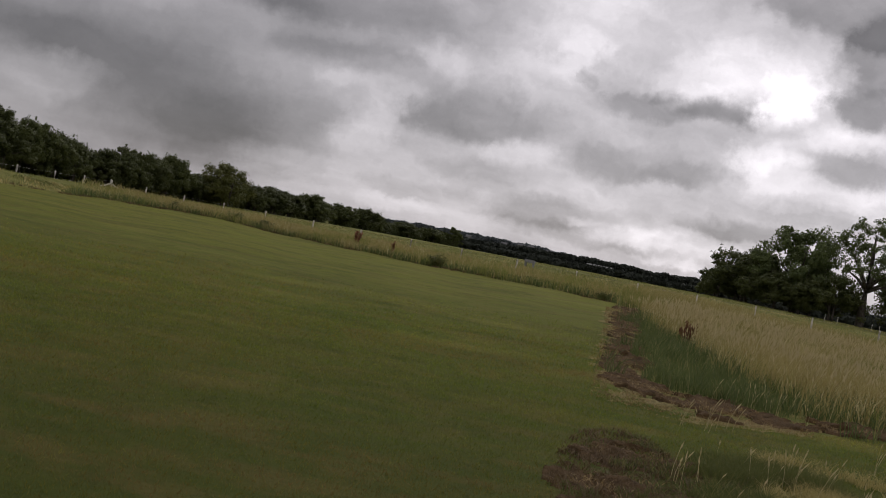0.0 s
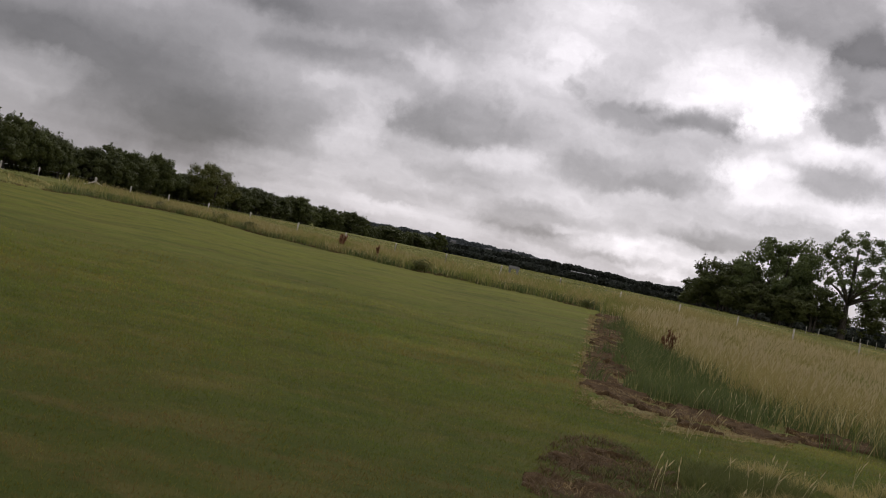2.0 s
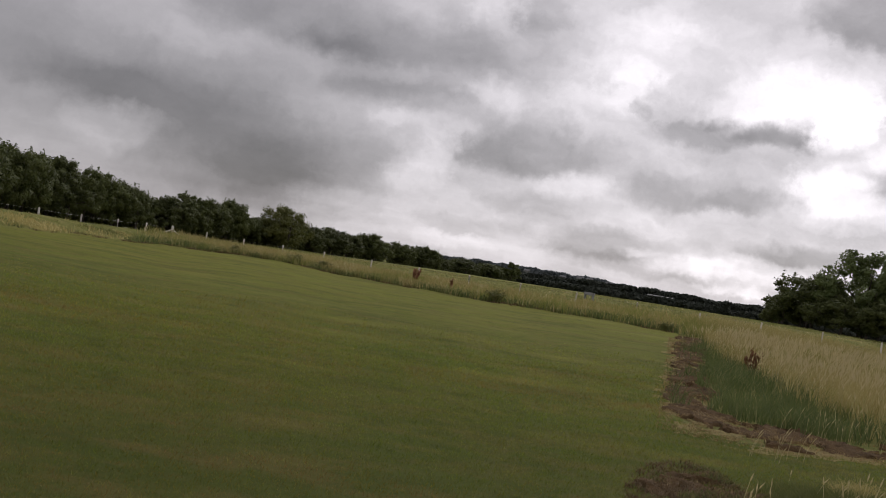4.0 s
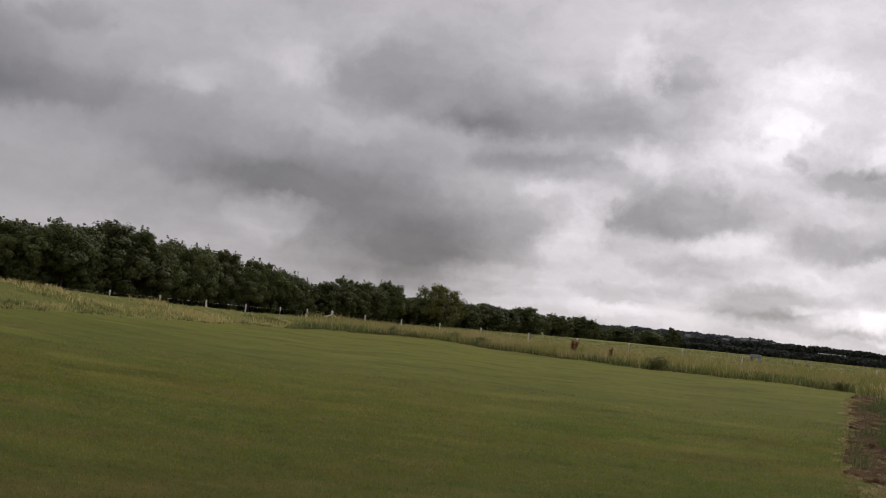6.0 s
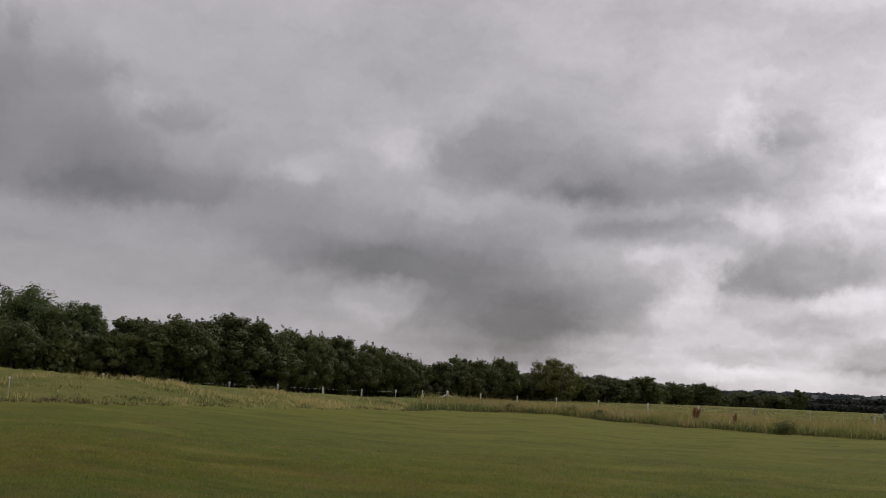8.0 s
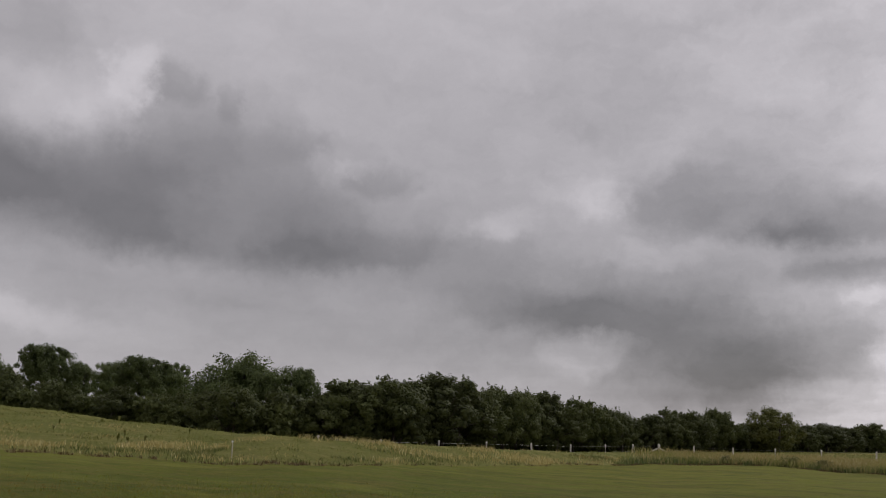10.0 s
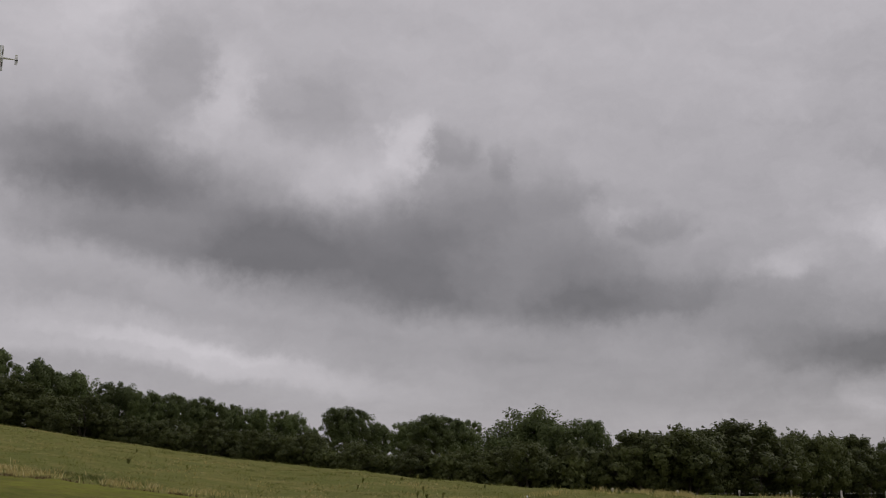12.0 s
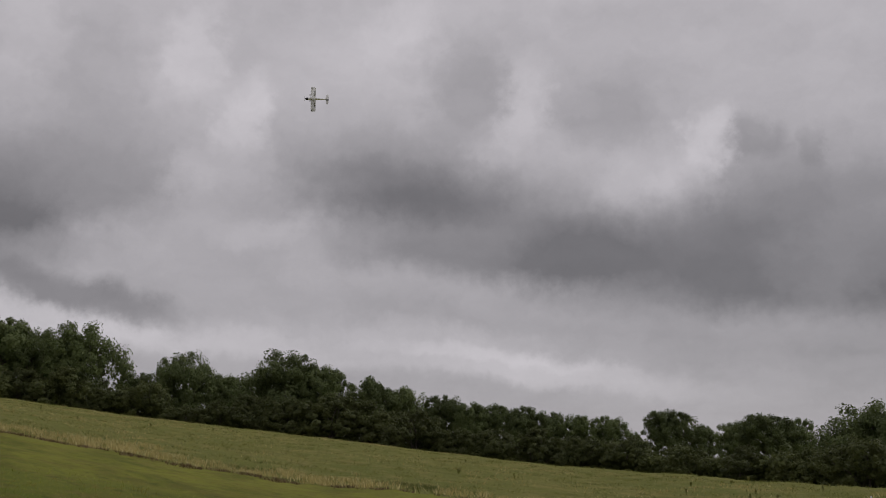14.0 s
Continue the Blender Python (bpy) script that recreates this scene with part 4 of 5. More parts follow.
def make_tree(name, tall, wide, clear, seed, mat, lobes, clumps, per, leaf, trunk_r, label, category, open_crown=0.0, group="", stems=1, full=0.20, shoots=0, boxy=2.2):
    """A tree one metre grid true to size: trunk, limbs, and a crown of leaf clumps on lobes. Base at its Empty."""
    rng = np.random.RandomState(seed)
    root = new(name)
    tagged(root, label, category, group)
    crown_mid = clear + (tall - clear) * 0.5
    lobe_c, lobe_r = [], []
    for i in range(lobes):
        a = 2.4 * i + rng.rand()
        f = (i + 0.5) / lobes
        zz = clear + (tall - clear) * (0.16 + 0.70 * f)
        spread = wide * 0.5 * math.sqrt(max(0.05, 1 - min(1, 2 * abs(f - 0.42)) ** boxy)) * (0.45 + 0.45 * rng.rand())
        lobe_c.append((spread * math.cos(a), spread * math.sin(a), zz))
        lobe_r.append((tall - clear) * (full + 0.10 * rng.rand()))
    lobe_c, lobe_r = np.array(lobe_c), np.array(lobe_r)
    top = lobe_c[:, 2] + lobe_r * 0.9
    lobe_c[:, 2] += np.where(top > tall, tall - top, 0)
    centres, radii, facing = [], [], []
    for i in range(clumps):
        k = rng.randint(lobes)
        v = rng.randn(3)
        v /= np.linalg.norm(v)
        q = lobe_c[k] + v * lobe_r[k] * (0.58 + 0.38 * rng.rand()) * np.array([1.05, 1.05, 0.9])
        if q[2] < clear * 0.75:
            q[2] = clear * 0.75 + rng.rand() * 0.4
        centres.append(q)
        facing.append(v)
        radii.append(lobe_r[k] * (0.26 + 0.20 * rng.rand()) * (1 - 0.40 * open_crown))
    v, t = leaf_cloud(rng, centres, radii, per, leaf, facing=facing)
    reach = np.percentile(v[:, 2], 99.7)
    v[:, 2] = np.where(v[:, 2] > clear, clear + (v[:, 2] - clear) * (tall - clear) / (reach - clear), v[:, 2])
    # young shoots rising out of the top
    if shoots:
        far = v[(v[:, 2] > clear + (tall - clear) * 0.80)]
        start = far[rng.randint(0, len(far), shoots)]
        lean = rng.randn(shoots, 3) * 0.035
        tips = np.concatenate([start + lean * j + np.array([0, 0, 0.045 * j]) for j in range(5)])
        v2, t2 = leaf_cloud(rng, tips, np.full(len(tips), 0.10), 7, leaf * 0.6)
        t = np.concatenate((t, t2 + len(v)))
        v = np.concatenate((v, v2))
    crown = fast_mesh("crown", v, t, mat, root)
    crown["label"] = "dense dark green leaves"
    for s in range(stems):
        ang, off = rng.rand() * 6.28, (0 if stems == 1 else 0.12 * wide)
        bx, by = off * math.cos(ang), off * math.sin(ang)
        pts = [(bx, by, -0.3), (bx, by, 0.05), (bx * 1.1 + rng.randn() * 0.05, by * 1.1, clear * 0.6 + 0.2), (bx * 1.3 + rng.randn() * 0.12, by * 1.3 + rng.randn() * 0.12, crown_mid), (bx * 1.5 + rng.randn() * 0.3, by * 1.5, tall * 0.86)]
        vv, ff = tube(pts, [trunk_r * 1.35, trunk_r * 1.1, trunk_r * 0.85, trunk_r * 0.5, trunk_r * 0.1], 8)
        mesh_object("trunk", vv, ff, M_BARK, root, smooth=True)
    for i in range(min(lobes, 9)):
        c = lobe_c[i]
        z0 = min(clear + 0.25 * (c[2] - clear), c[2] - 0.2)
        pts = [(0, 0, z0), (c[0] * 0.45, c[1] * 0.45, z0 + (c[2] - z0) * 0.6), (c[0] * 0.95, c[1] * 0.95, c[2]), (c[0] * 1.15, c[1] * 1.15, c[2] + lobe_r[i] * 0.6)]
        vv, ff = tube(pts, [trunk_r * 0.42, trunk_r * 0.30, trunk_r * 0.16, trunk_r * 0.04], 5)
        mesh_object("limb", vv, ff, M_BARK, root, smooth=True)
    return root


HEDGE_LABEL = "bushy dark green hawthorn tree in a field hedge"
OAK_LABEL = "broad dark green oak tree behind the hedge"
shrubs = [make_tree("hedge_tree", 4.0, 4.6, 0.55, 100 + i, M_HEDGE, 14, 210, 76, 0.070, 0.11, HEDGE_LABEL, "tree", group="field hedge trees", stems=2, full=0.22, shoots=40, boxy=2.7) for i in range(4)]
broad = [make_tree("oak_tree", 9.0, 8.0, 1.6, 200 + i, M_OAK, 16, 230, 115, 0.115, 0.28, OAK_LABEL, "tree", group="oaks behind the hedge", full=0.25) for i in range(2)]
oaks = [make_tree("oak_tree", 9.0, 6.2, 3.8, 230 + i, M_OAK, 15, 200, 105, 0.105, 0.24, OAK_LABEL, "tree", group="oaks behind the hedge", full=0.27, boxy=3.0) for i in range(3)]
yellow = make_tree("yellowing_tree", 4.2, 5.0, 0.4, 300, M_YELLOW, 12, 240, 76, 0.070, 0.13, "rounded yellow-green tree standing in the hedge", "tree", stems=2, full=0.25)
used_source = set()


def stand(src, az, dist, top_el, base_drop=0.1, squash=1.0, seed=0, src_tall=4.0, label=""):
    """Stands a copy of a tree at a bearing and range, tall enough to reach the angle top_el from the eye."""
    bx, by = bearing(az, dist)
    z = height(bx, by) - base_drop
    tall = 1.65 + dist * math.tan(radians(top_el)) - z
    k = max(0.15, tall / src_tall)
    rng = random.Random(seed * 7 + int(az * 100))
    turn = rng.uniform(0, 360)
    m = pose(bx, by, z, 0, 0, turn)
    if src.name not in used_source:
        used_source.add(src.name)
        src.scale = (k * squash, k * squash, k)
        src.matrix_basis = m @ Matrix.Diagonal((k * squash, k * squash, k, 1))
        ob = src
    else:
        old = src.scale.copy()
        src.scale = (k * squash, k * squash, k)
        ob = copy_thing(src, m)
        src.scale = old
    if label:
        ob["label"] = label
    return ob


# the field hedge, bush by bush: bearing and angle of its top
TOPS = np.array([(-36.0, 2.0), (-34.7, 1.6), (-33.4, 2.5), (-32.5, 2.4), (-31.9, 1.95), (-31.0, 2.75), (-30.0, 2.5), (-28.6, 2.95), (-27.4, 2.75), (-26.4, 2.1), (-25.5, 2.45), (-24.9, 1.9), (-24.2, 2.25), (-22.8, 2.2), (-21.9, 1.55),
                 (-21.2, 1.95), (-20.2, 1.65), (-19.4, 1.3), (-18.5, 0.95), (-17.4, 1.2), (-16.6, 1.5), (-15.6, 1.4), (-15.0, 1.1), (-14.4, 1.57), (-13.5, 0.88), (-10.4, 0.95), (-9.2, 1.0), (-8.2, 0.86), (-7.0, 1.07), (-6.3, 0.72), (-5.6, 0.88),
                 (-4.9, 0.56), (-4.3, 0.9), (-3.4, 0.5), (-2.2, 0.6), (-1.3, 0.47), (-0.6, 0.55), (0.9, 0.45)])
HEDGE_AT = np.array([(-37, 58), (-31, 62), (-26, 68), (-17, 86), (-11.6, 104), (-7, 130), (-4, 155), (0.6, 195)])
BUSHES = ((-33.4, 2.52, 1.0), (-32.6, 2.42, 0.8), (-31.0, 2.76, 1.0), (-29.9, 2.5, 0.9), (-28.6, 2.98, 1.1), (-27.4, 2.78, 0.9), (-25.5, 2.48, 0.75), (-24.2, 2.28, 0.7), (-22.8, 2.24, 1.0), (-21.2, 2.0, 0.75), (-20.2, 1.68, 0.8),
          (-19.3, 1.32, 0.9), (-17.5, 1.22, 0.9), (-16.6, 1.54, 0.9), (-15.6, 1.43, 0.9), (-14.4, 1.62, 0.7), (-13.1, 0.92, 1.0), (-10.3, 0.97, 1.1), (-9.2, 1.03, 1.2), (-8.2, 0.87, 1.2), (-7.0, 1.10, 1.2), (-5.6, 0.90, 1.2), (-4.3, 0.92, 1.2), (-2.2, 0.63, 1.8), (-0.7, 0.57, 1.8))
n = 0
for az, el, wide in BUSHES:
    d = float(np.interp(az, HEDGE_AT[:, 0], HEDGE_AT[:, 1]))
    stand(shrubs[n % 4], az, d - 0.8, el - 0.10 - 0.08 * (az < -20), seed=n, squash=wide * 1.15)
    n += 1
# lower growth between and behind them
a = -36.2
while a < 0.6:
    d = float(np.interp(a, HEDGE_AT[:, 0], HEDGE_AT[:, 1]))
    el = float(np.interp(a, TOPS[:, 0], TOPS[:, 1]))
    if not -12.4 < a < -10.9:
        stand(shrubs[n % 4], a, d + (n % 3) * 1.1, el - 0.30 - 0.45 * random.Random(n).random() * el / 3, seed=n, squash=1.0 + 0.15 * ((n * 7) % 3 - 1))
    a += math.degrees(2.5 / d) * (0.85 + 0.3 * ((n * 13) % 7) / 7.0)
    n += 1
stand(yellow, -11.75, 100, 1.66, src_tall=4.2, squash=1.05)
# lower thicket in front of the oaks, further round
THICKET = np.array([(-95, 6.6), (-80.4, 6.3), (-77.7, 5.9), (-76.8, 5.2), (-75.3, 6.1), (-74.0, 4.9), (-72.2, 4.1), (-70.5, 4.9), (-68.5, 5.0), (-64.4, 4.6), (-61.6, 4.35), (-60.1, 3.7), (-58, 2.85), (-54.5, 3.05), (-51.3, 2.5), (-48.5, 1.95), (-45, 1.93), (-42.3, 1.9), (-40.5, 2.0), (-37, 1.9)])
THICKET_AT = np.array([(-95, 108), (-81, 102), (-73, 96), (-65, 88), (-57, 80), (-49, 70), (-43, 61), (-36, 57)])
a = -94.0
while a < -36.5:
    d = float(np.interp(a, THICKET_AT[:, 0], THICKET_AT[:, 1]))
    el = float(np.interp(a, THICKET[:, 0], THICKET[:, 1]))
    low = float(np.interp(a, LAND[:, 0], LAND[:, 4]))
    stand(shrubs[n % 4], a, d + (n % 3 - 1) * 1.0, low + (el - low) * (0.80 + 0.22 * ((n * 5) % 7) / 6.0), seed=n, squash=1.15)
    a += math.degrees(3.2 / d) * (0.85 + 0.3 * ((n * 11) % 7) / 7.0)
    n += 1


def oak(i, az, dist, el, squash=1.0, label=""):
    if label:
        stand(broad[i % 2], az, dist, el, seed=i * 3 + 1, src_tall=9.0, squash=squash * 0.95, label=label)
    else:
        stand(oaks[i % 3], az, dist, el, seed=i * 3 + 1, src_tall=9.0, squash=squash * 1.05)


oak(0, -38.5, 66, 3.58, 1.12, "tall round-headed oak standing above the hedge")
oak(1, -36, 64, 3.02, 0.85)
oak(2, -40.4, 72, 2.15, 0.7)
oak(0, -42.1, 84, 2.98, 0.75)
oak(1, -43.6, 82, 3.26, 0.95)
oak(2, -45, 88, 2.92, 0.8)
oak(0, -46.7, 92, 2.87, 0.75)
oak(1, -48.2, 90, 3.62, 0.8)
oak(2, -49.9, 94, 2.55, 0.45)
oak(0, -51.2, 98, 3.4, 0.8)
oak(1, -52.9, 100, 3.5, 0.75)
oak(2, -54.3, 100, 3.7, 0.75)
oak(0, -55.6, 100, 4, 0.75)
oak(1, -57.1, 104, 4.15, 0.8)
oak(2, -58.3, 102, 4.25, 0.7)
oak(0, -59.6, 104, 4.65, 0.8)
oak(1, -61.8, 106, 5.12, 0.75)
oak(2, -63.5, 104, 5.6, 0.8)
oak(0, -65.9, 97, 6.25, 0.8)
oak(1, -67.9, 98, 7, 0.95, "tall broad oak with rounded crown above the thicket")
oak(2, -69.9, 110, 5.7, 0.9)
oak(0, -71, 106, 5.85, 0.7)
oak(1, -72.8, 106, 6.95, 0.8, "round-crowned oak standing above low bushes")
oak(2, -75.2, 108, 5.9, 0.9)
oak(0, -78, 106, 8.25, 0.85, "tall broad oak with rounded crown above the thicket")
oak(1, -80.2, 110, 7.9, 0.8)
oak(2, -81.8, 106, 8.5, 0.9)
oak(0, -86, 108, 8.4, 0.9)


def undergrowth(name, line, tops, share, n, seed, label):
    """Leafy bottom growth that closes a hedge along a line of bearings and ranges."""
    rng = np.random.RandomState(seed)
    az = line[0, 0] + (line[-1, 0] - line[0, 0]) * rng.rand(n)
    d = np.interp(az, line[:, 0], line[:, 1]) + 1.3 + rng.randn(n) * 0.6
    x, y = d * np.sin(np.radians(az)), d * np.cos(np.radians(az))
    z0 = land(x, y)
    top = (1.65 + d * np.tan(np.radians(np.interp(az, tops[:, 0], tops[:, 1]))) - z0) * share * (0.85 + 0.3 * field(x, y, 0.9))
    z = z0 + top * rng.rand(n) ** 0.8
    v, t = leaf_cloud(rng, np.stack((x, y, z), -1), np.full(n, 0.45), 15, 0.105)
    return tagged(fast_mesh(name, v, t, M_HEDGE), label, "hedge", kind="stuff")


undergrowth("hedge_undergrowth", HEDGE_AT, TOPS, 0.84, 9500, 71, "dense dark undergrowth closing the field hedge")
undergrowth("thicket_undergrowth", THICKET_AT, THICKET, 0.62, 8000, 72, "dense dark bramble thicket below the oaks")

# the big trees by the far fence corner
open_oak = make_tree("open_oak_tree", 9.4, 9.2, 2.8, 411, M_OAK, 22, 190, 70, 0.085, 0.36, "tall open-crowned oak with sky showing through branches", "tree", open_crown=0.6)
stand(open_oak, 21.0, 100, 5.15, src_tall=9.4)
dense_oak = make_tree("spreading_oak_tree", 8.0, 9.5, 1.2, 412, M_OAK, 15, 190, 110, 0.120, 0.34, "wide dense dark oak casting deep shade below", "tree", boxy=2.6)
stand(dense_oak, 17.8, 104, 4.08, src_tall=8.0)
for i, (az, d, el) in enumerate(((14.2, 110, 1.5), (15.0, 108, 1.9), (15.7, 106, 2.5), (16.6, 101, 1.7), (18.3, 100, 1.7), (19.6, 100, 2.0), (13.6, 116, 0.75), (23.5, 104, 2.4), (25.5, 106, 3.0))):
    stand(shrubs[i % 4], az, d, el, seed=500 + i, squash=1.3, label="dark bush below the big oaks")
round_tree = make_tree("round_tree", 4.4, 4.4, 0.5, 420, M_HEDGE, 9, 120, 60, 0.11, 0.13, "dark rounded tree ending the far hedge", "tree")
stand(round_tree, 0.35, 185, 0.78, src_tall=4.4)


# ---- distance: wooded ridges ----
def ridge(name, az0, az1, dist, tops, mat, seed, n, size, label):
    rng = np.random.RandomState(seed)
    az = az0 + (az1 - az0) * rng.rand(n)
    d = dist * (1 + 0.06 * rng.rand(n))
    tops = np.array(tops)
    top = 1.65 + d * np.tan(np.radians(np.interp(az, tops[:, 0], tops[:, 1])))
    bumpy = 0.86 + 0.45 * (patchy(az * dist / 57.3, az * 0 + seed, 26.0, 4) - 0.5)
    x, y = d * np.sin(np.radians(az)), d * np.cos(np.radians(az))
    z0 = land(x, y)
    z = z0 + (top - z0) * np.clip(bumpy, 0.3, 1.05) * rng.rand(n) ** 0.5
    v, t = leaf_cloud(rng, np.stack((x, y, z), -1), np.full(n, size * 1.2), 6, size)
    return tagged(fast_mesh(name, v, t, mat), label, "woodland", kind="stuff")


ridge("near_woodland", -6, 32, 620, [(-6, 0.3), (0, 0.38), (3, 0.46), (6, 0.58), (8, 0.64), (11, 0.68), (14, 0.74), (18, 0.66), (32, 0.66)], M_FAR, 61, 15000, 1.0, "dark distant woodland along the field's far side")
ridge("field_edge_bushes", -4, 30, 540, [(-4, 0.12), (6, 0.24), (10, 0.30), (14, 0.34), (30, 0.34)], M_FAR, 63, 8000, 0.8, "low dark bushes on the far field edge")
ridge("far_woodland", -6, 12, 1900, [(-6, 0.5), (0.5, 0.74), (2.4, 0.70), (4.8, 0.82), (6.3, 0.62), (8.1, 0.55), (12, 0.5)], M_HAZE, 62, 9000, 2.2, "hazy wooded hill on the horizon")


# ---- fence ----
CORNER = Vector((-22.0, 71.7, 0))
RUN_RIGHT, RUN_LEFT = Vector((0.875, -0.485, 0)), Vector((-0.087, -0.996, 0))


def along(run, az):
    """The distance along a run of fence at which it crosses a bearing."""
    t = math.tan(radians(az))
    return (t * CORNER.y - CORNER.x) / (run.x - t * run.y)


def timber(w, h, seed):
    """A round-cornered, slightly crooked sawn post with a weathered top."""
    rng = random.Random(seed)
    pts = [(0, 0, -0.4), (rng.uniform(-0.01, 0.01), 0, h * 0.5), (rng.uniform(-0.02, 0.02), rng.uniform(-0.02, 0.02), h - 0.02), (rng.uniform(-0.02, 0.02), 0, h)]
    return tube(pts, [w * 0.56, w * 0.54, w * 0.52, w * 0.40], 8)


def fence(name, run, bearings, label, seed, first_big=False):
    root = new(name)
    root.location = (CORNER.x, CORNER.y, height(CORNER.x, CORNER.y))
    tagged(root, label, "fence")
    bpy.context.view_layer.update()
    rng = random.Random(seed)
    tops = []
    for i, az in enumerate(bearings):
        p = CORNER + run * along(run, az)
        z = height(p.x, p.y)
        aim = 1.65 + math.hypot(p.x, p.y) * math.tan(radians(np.interp(az, [-35, -31.4, -26, -21.7, -19.9, -17.2, -13.6, -7, -1.8, 0.9, 4, 10, 16, 20], [-0.36, -0.47, -0.43, -0.42, -0.37, -0.26, -0.31, -0.29, -0.26, -0.23, -0.19, -0.19, -0.12, -0.14])))
        h = 1.25 + rng.uniform(-0.03, 0.03)
        z = aim - h
        v, f = timber(np.interp(az, [0, 10], [0.105, 0.08]) if not (first_big and i == 0) else 0.19, h, seed + i)
        ob = mesh_object("post", v, f, M_POST, root, smooth=True)
        ob.location = (p.x - CORNER.x, p.y - CORNER.y, z - root.location.z)
        tops.append(Vector((p.x, p.y, z + h)))
    for drop in (0.10, 0.42):
        pts = [(q.x - CORNER.x, q.y - CORNER.y, q.z - drop - root.location.z) for q in tops]
        v, f = tube(pts, [0.003] * len(pts), 4)
        mesh_object("wire", v, f, M_WIRE, root)
    return root, tops


PR = [-15.5, -13.6, -11.6, -9.45, -6.95, -4.42, -1.77, 0.92, 3.85, 7.0, 10.18, 13.2, 16.12, 18.87, 22.0, 25.0]
PL = [-17.22, -18.52, -19.9, -21.65, -23.65, -25.95, -28.4, -31.4, -34.58]
far_fence, tops = fence("far_fence", RUN_RIGHT, PR, "post and wire fence in long yellow grass", 81)
side_fence, tops = fence("side_fence", RUN_LEFT, PL, "post and wire fence running before the hedge", 82, True)
for dx, dy in ((0.875, -0.485), (-0.6, -0.62)):
    q = tops[0] - Vector((CORNER.x, CORNER.y, side_fence.location.z))
    v, f = tube([(q.x, q.y, q.z - 0.24), (q.x + dx * 0.95, q.y + dy * 0.95, q.z - 0.58), (q.x + dx * 1.7, q.y + dy * 1.7, q.z - 0.95)], [0.05, 0.05, 0.05], 7)
    mesh_object("strut", v, f, M_POST, side_fence, "pale slanting timber strut")


# ---- weeds ----
def weed(name, az, dist, tall, wide, n, mat, label, seed, category="plant", stalks=7):
    """A weed with upright stalks and a head of small ragged leaves."""
    rng = np.random.RandomState(seed)
    root = new(name)
    bx, by = bearing(az, dist)
    root.location = (bx, by, height(bx, by))
    tagged(root, label, category)
    heads, rads = [], []
    for i in range(stalks):
        a, o = rng.rand() * 6.28, wide * 0.5 * rng.rand()
        tip = (o * math.cos(a) * 1.3, o * math.sin(a) * 1.3, tall * (0.7 + 0.3 * rng.rand()))
        v, f = tube([(o * 0.4 * math.cos(a), o * 0.4 * math.sin(a), -0.03), (tip[0] * 0.7, tip[1] * 0.7, tip[2] * 0.5), tip], [0.010, 0.008, 0.004], 5)
        mesh_object("stalk", v, f, mat, root)
        for k in range(4):
            q = 0.45 + 0.17 * k
            heads.append((tip[0] * q, tip[1] * q, tip[2] * q))
            rads.append(wide * 0.14)
    v, t = leaf_cloud(rng, heads, rads, max(4, 2 * n // len(heads)), 0.032, 1.4)
    fast_mesh("leaves", v, t, mat, root)
    return root


weed("dock_plant", 13.2, 28.0, 0.60, 0.62, 420, M_DOCK, "rusty red-brown dock gone to seed", 91)
weed("dock_plant", -4.6, 57.5, 0.80, 0.55, 420, M_DOCK, "rusty red dock beside a fence post", 92)
weed("dock_plant", -2.6, 54.0, 0.70, 0.22, 160, M_DOCK, "thin brown dock stalk in yellow grass", 94, stalks=4)
weed("grass_tussock", -0.2, 51.4, 0.46, 1.3, 700, M_WEED, "low dark green bush at the lawn's edge", 95, stalks=14)
weed("grass_tussock", -10.9, 60.4, 0.42, 1.0, 600, M_WEED, "low dark tuft at the lawn's edge", 96, stalks=12)
weed("grass_tussock", -9.4, 59.0, 0.45, 0.8, 500, M_WEED, "dark leafy tuft at the lawn's edge", 97, stalks=10)
weed("grass_tussock", -14.0, 63.5, 0.35, 0.9, 400, M_WEED, "dark weed tuft in the uncut strip", 98, stalks=9)
weed("grass_tussock", 8.6, 46.5, 0.30, 0.5, 260, M_WEED, "dark weed by the end of the lawn", 99, stalks=9)
THISTLE = random.Random(17)
for i in range(24):
    az = THISTLE.choice((THISTLE.uniform(-46, -41), THISTLE.uniform(-58, -44), THISTLE.uniform(-80, -58), THISTLE.uniform(2, 14)))
    d = float(np.interp(az, LAND[:, 0], LAND[:, 1])) * 0.45 + 0.55 * float(np.interp(az, LAND[:, 0], LAND[:, 3])) + THISTLE.uniform(-8, 8)
    if az > 0:
        d = THISTLE.uniform(56, 80)
    weed("thistle", az, d, THISTLE.uniform(0.20, 0.32), 0.12, 30, M_FIELD, "dull green upright thistle standing in the meadow", 600 + i, "thistle", stalks=3)


# ---- small built things ----
def box_bm(sx, sy, sz, bevel=0.0):
    bm = bmesh.new()
    bmesh.ops.create_cube(bm, size=1.0)
    bmesh.ops.scale(bm, vec=(sx, sy, sz), verts=bm.verts)
    bmesh.ops.translate(bm, vec=(0, 0, sz / 2), verts=bm.verts)
    if bevel:
        bmesh.ops.bevel(bm, geom=bm.edges[:], offset=bevel, segments=2, affect="EDGES")
    return bm


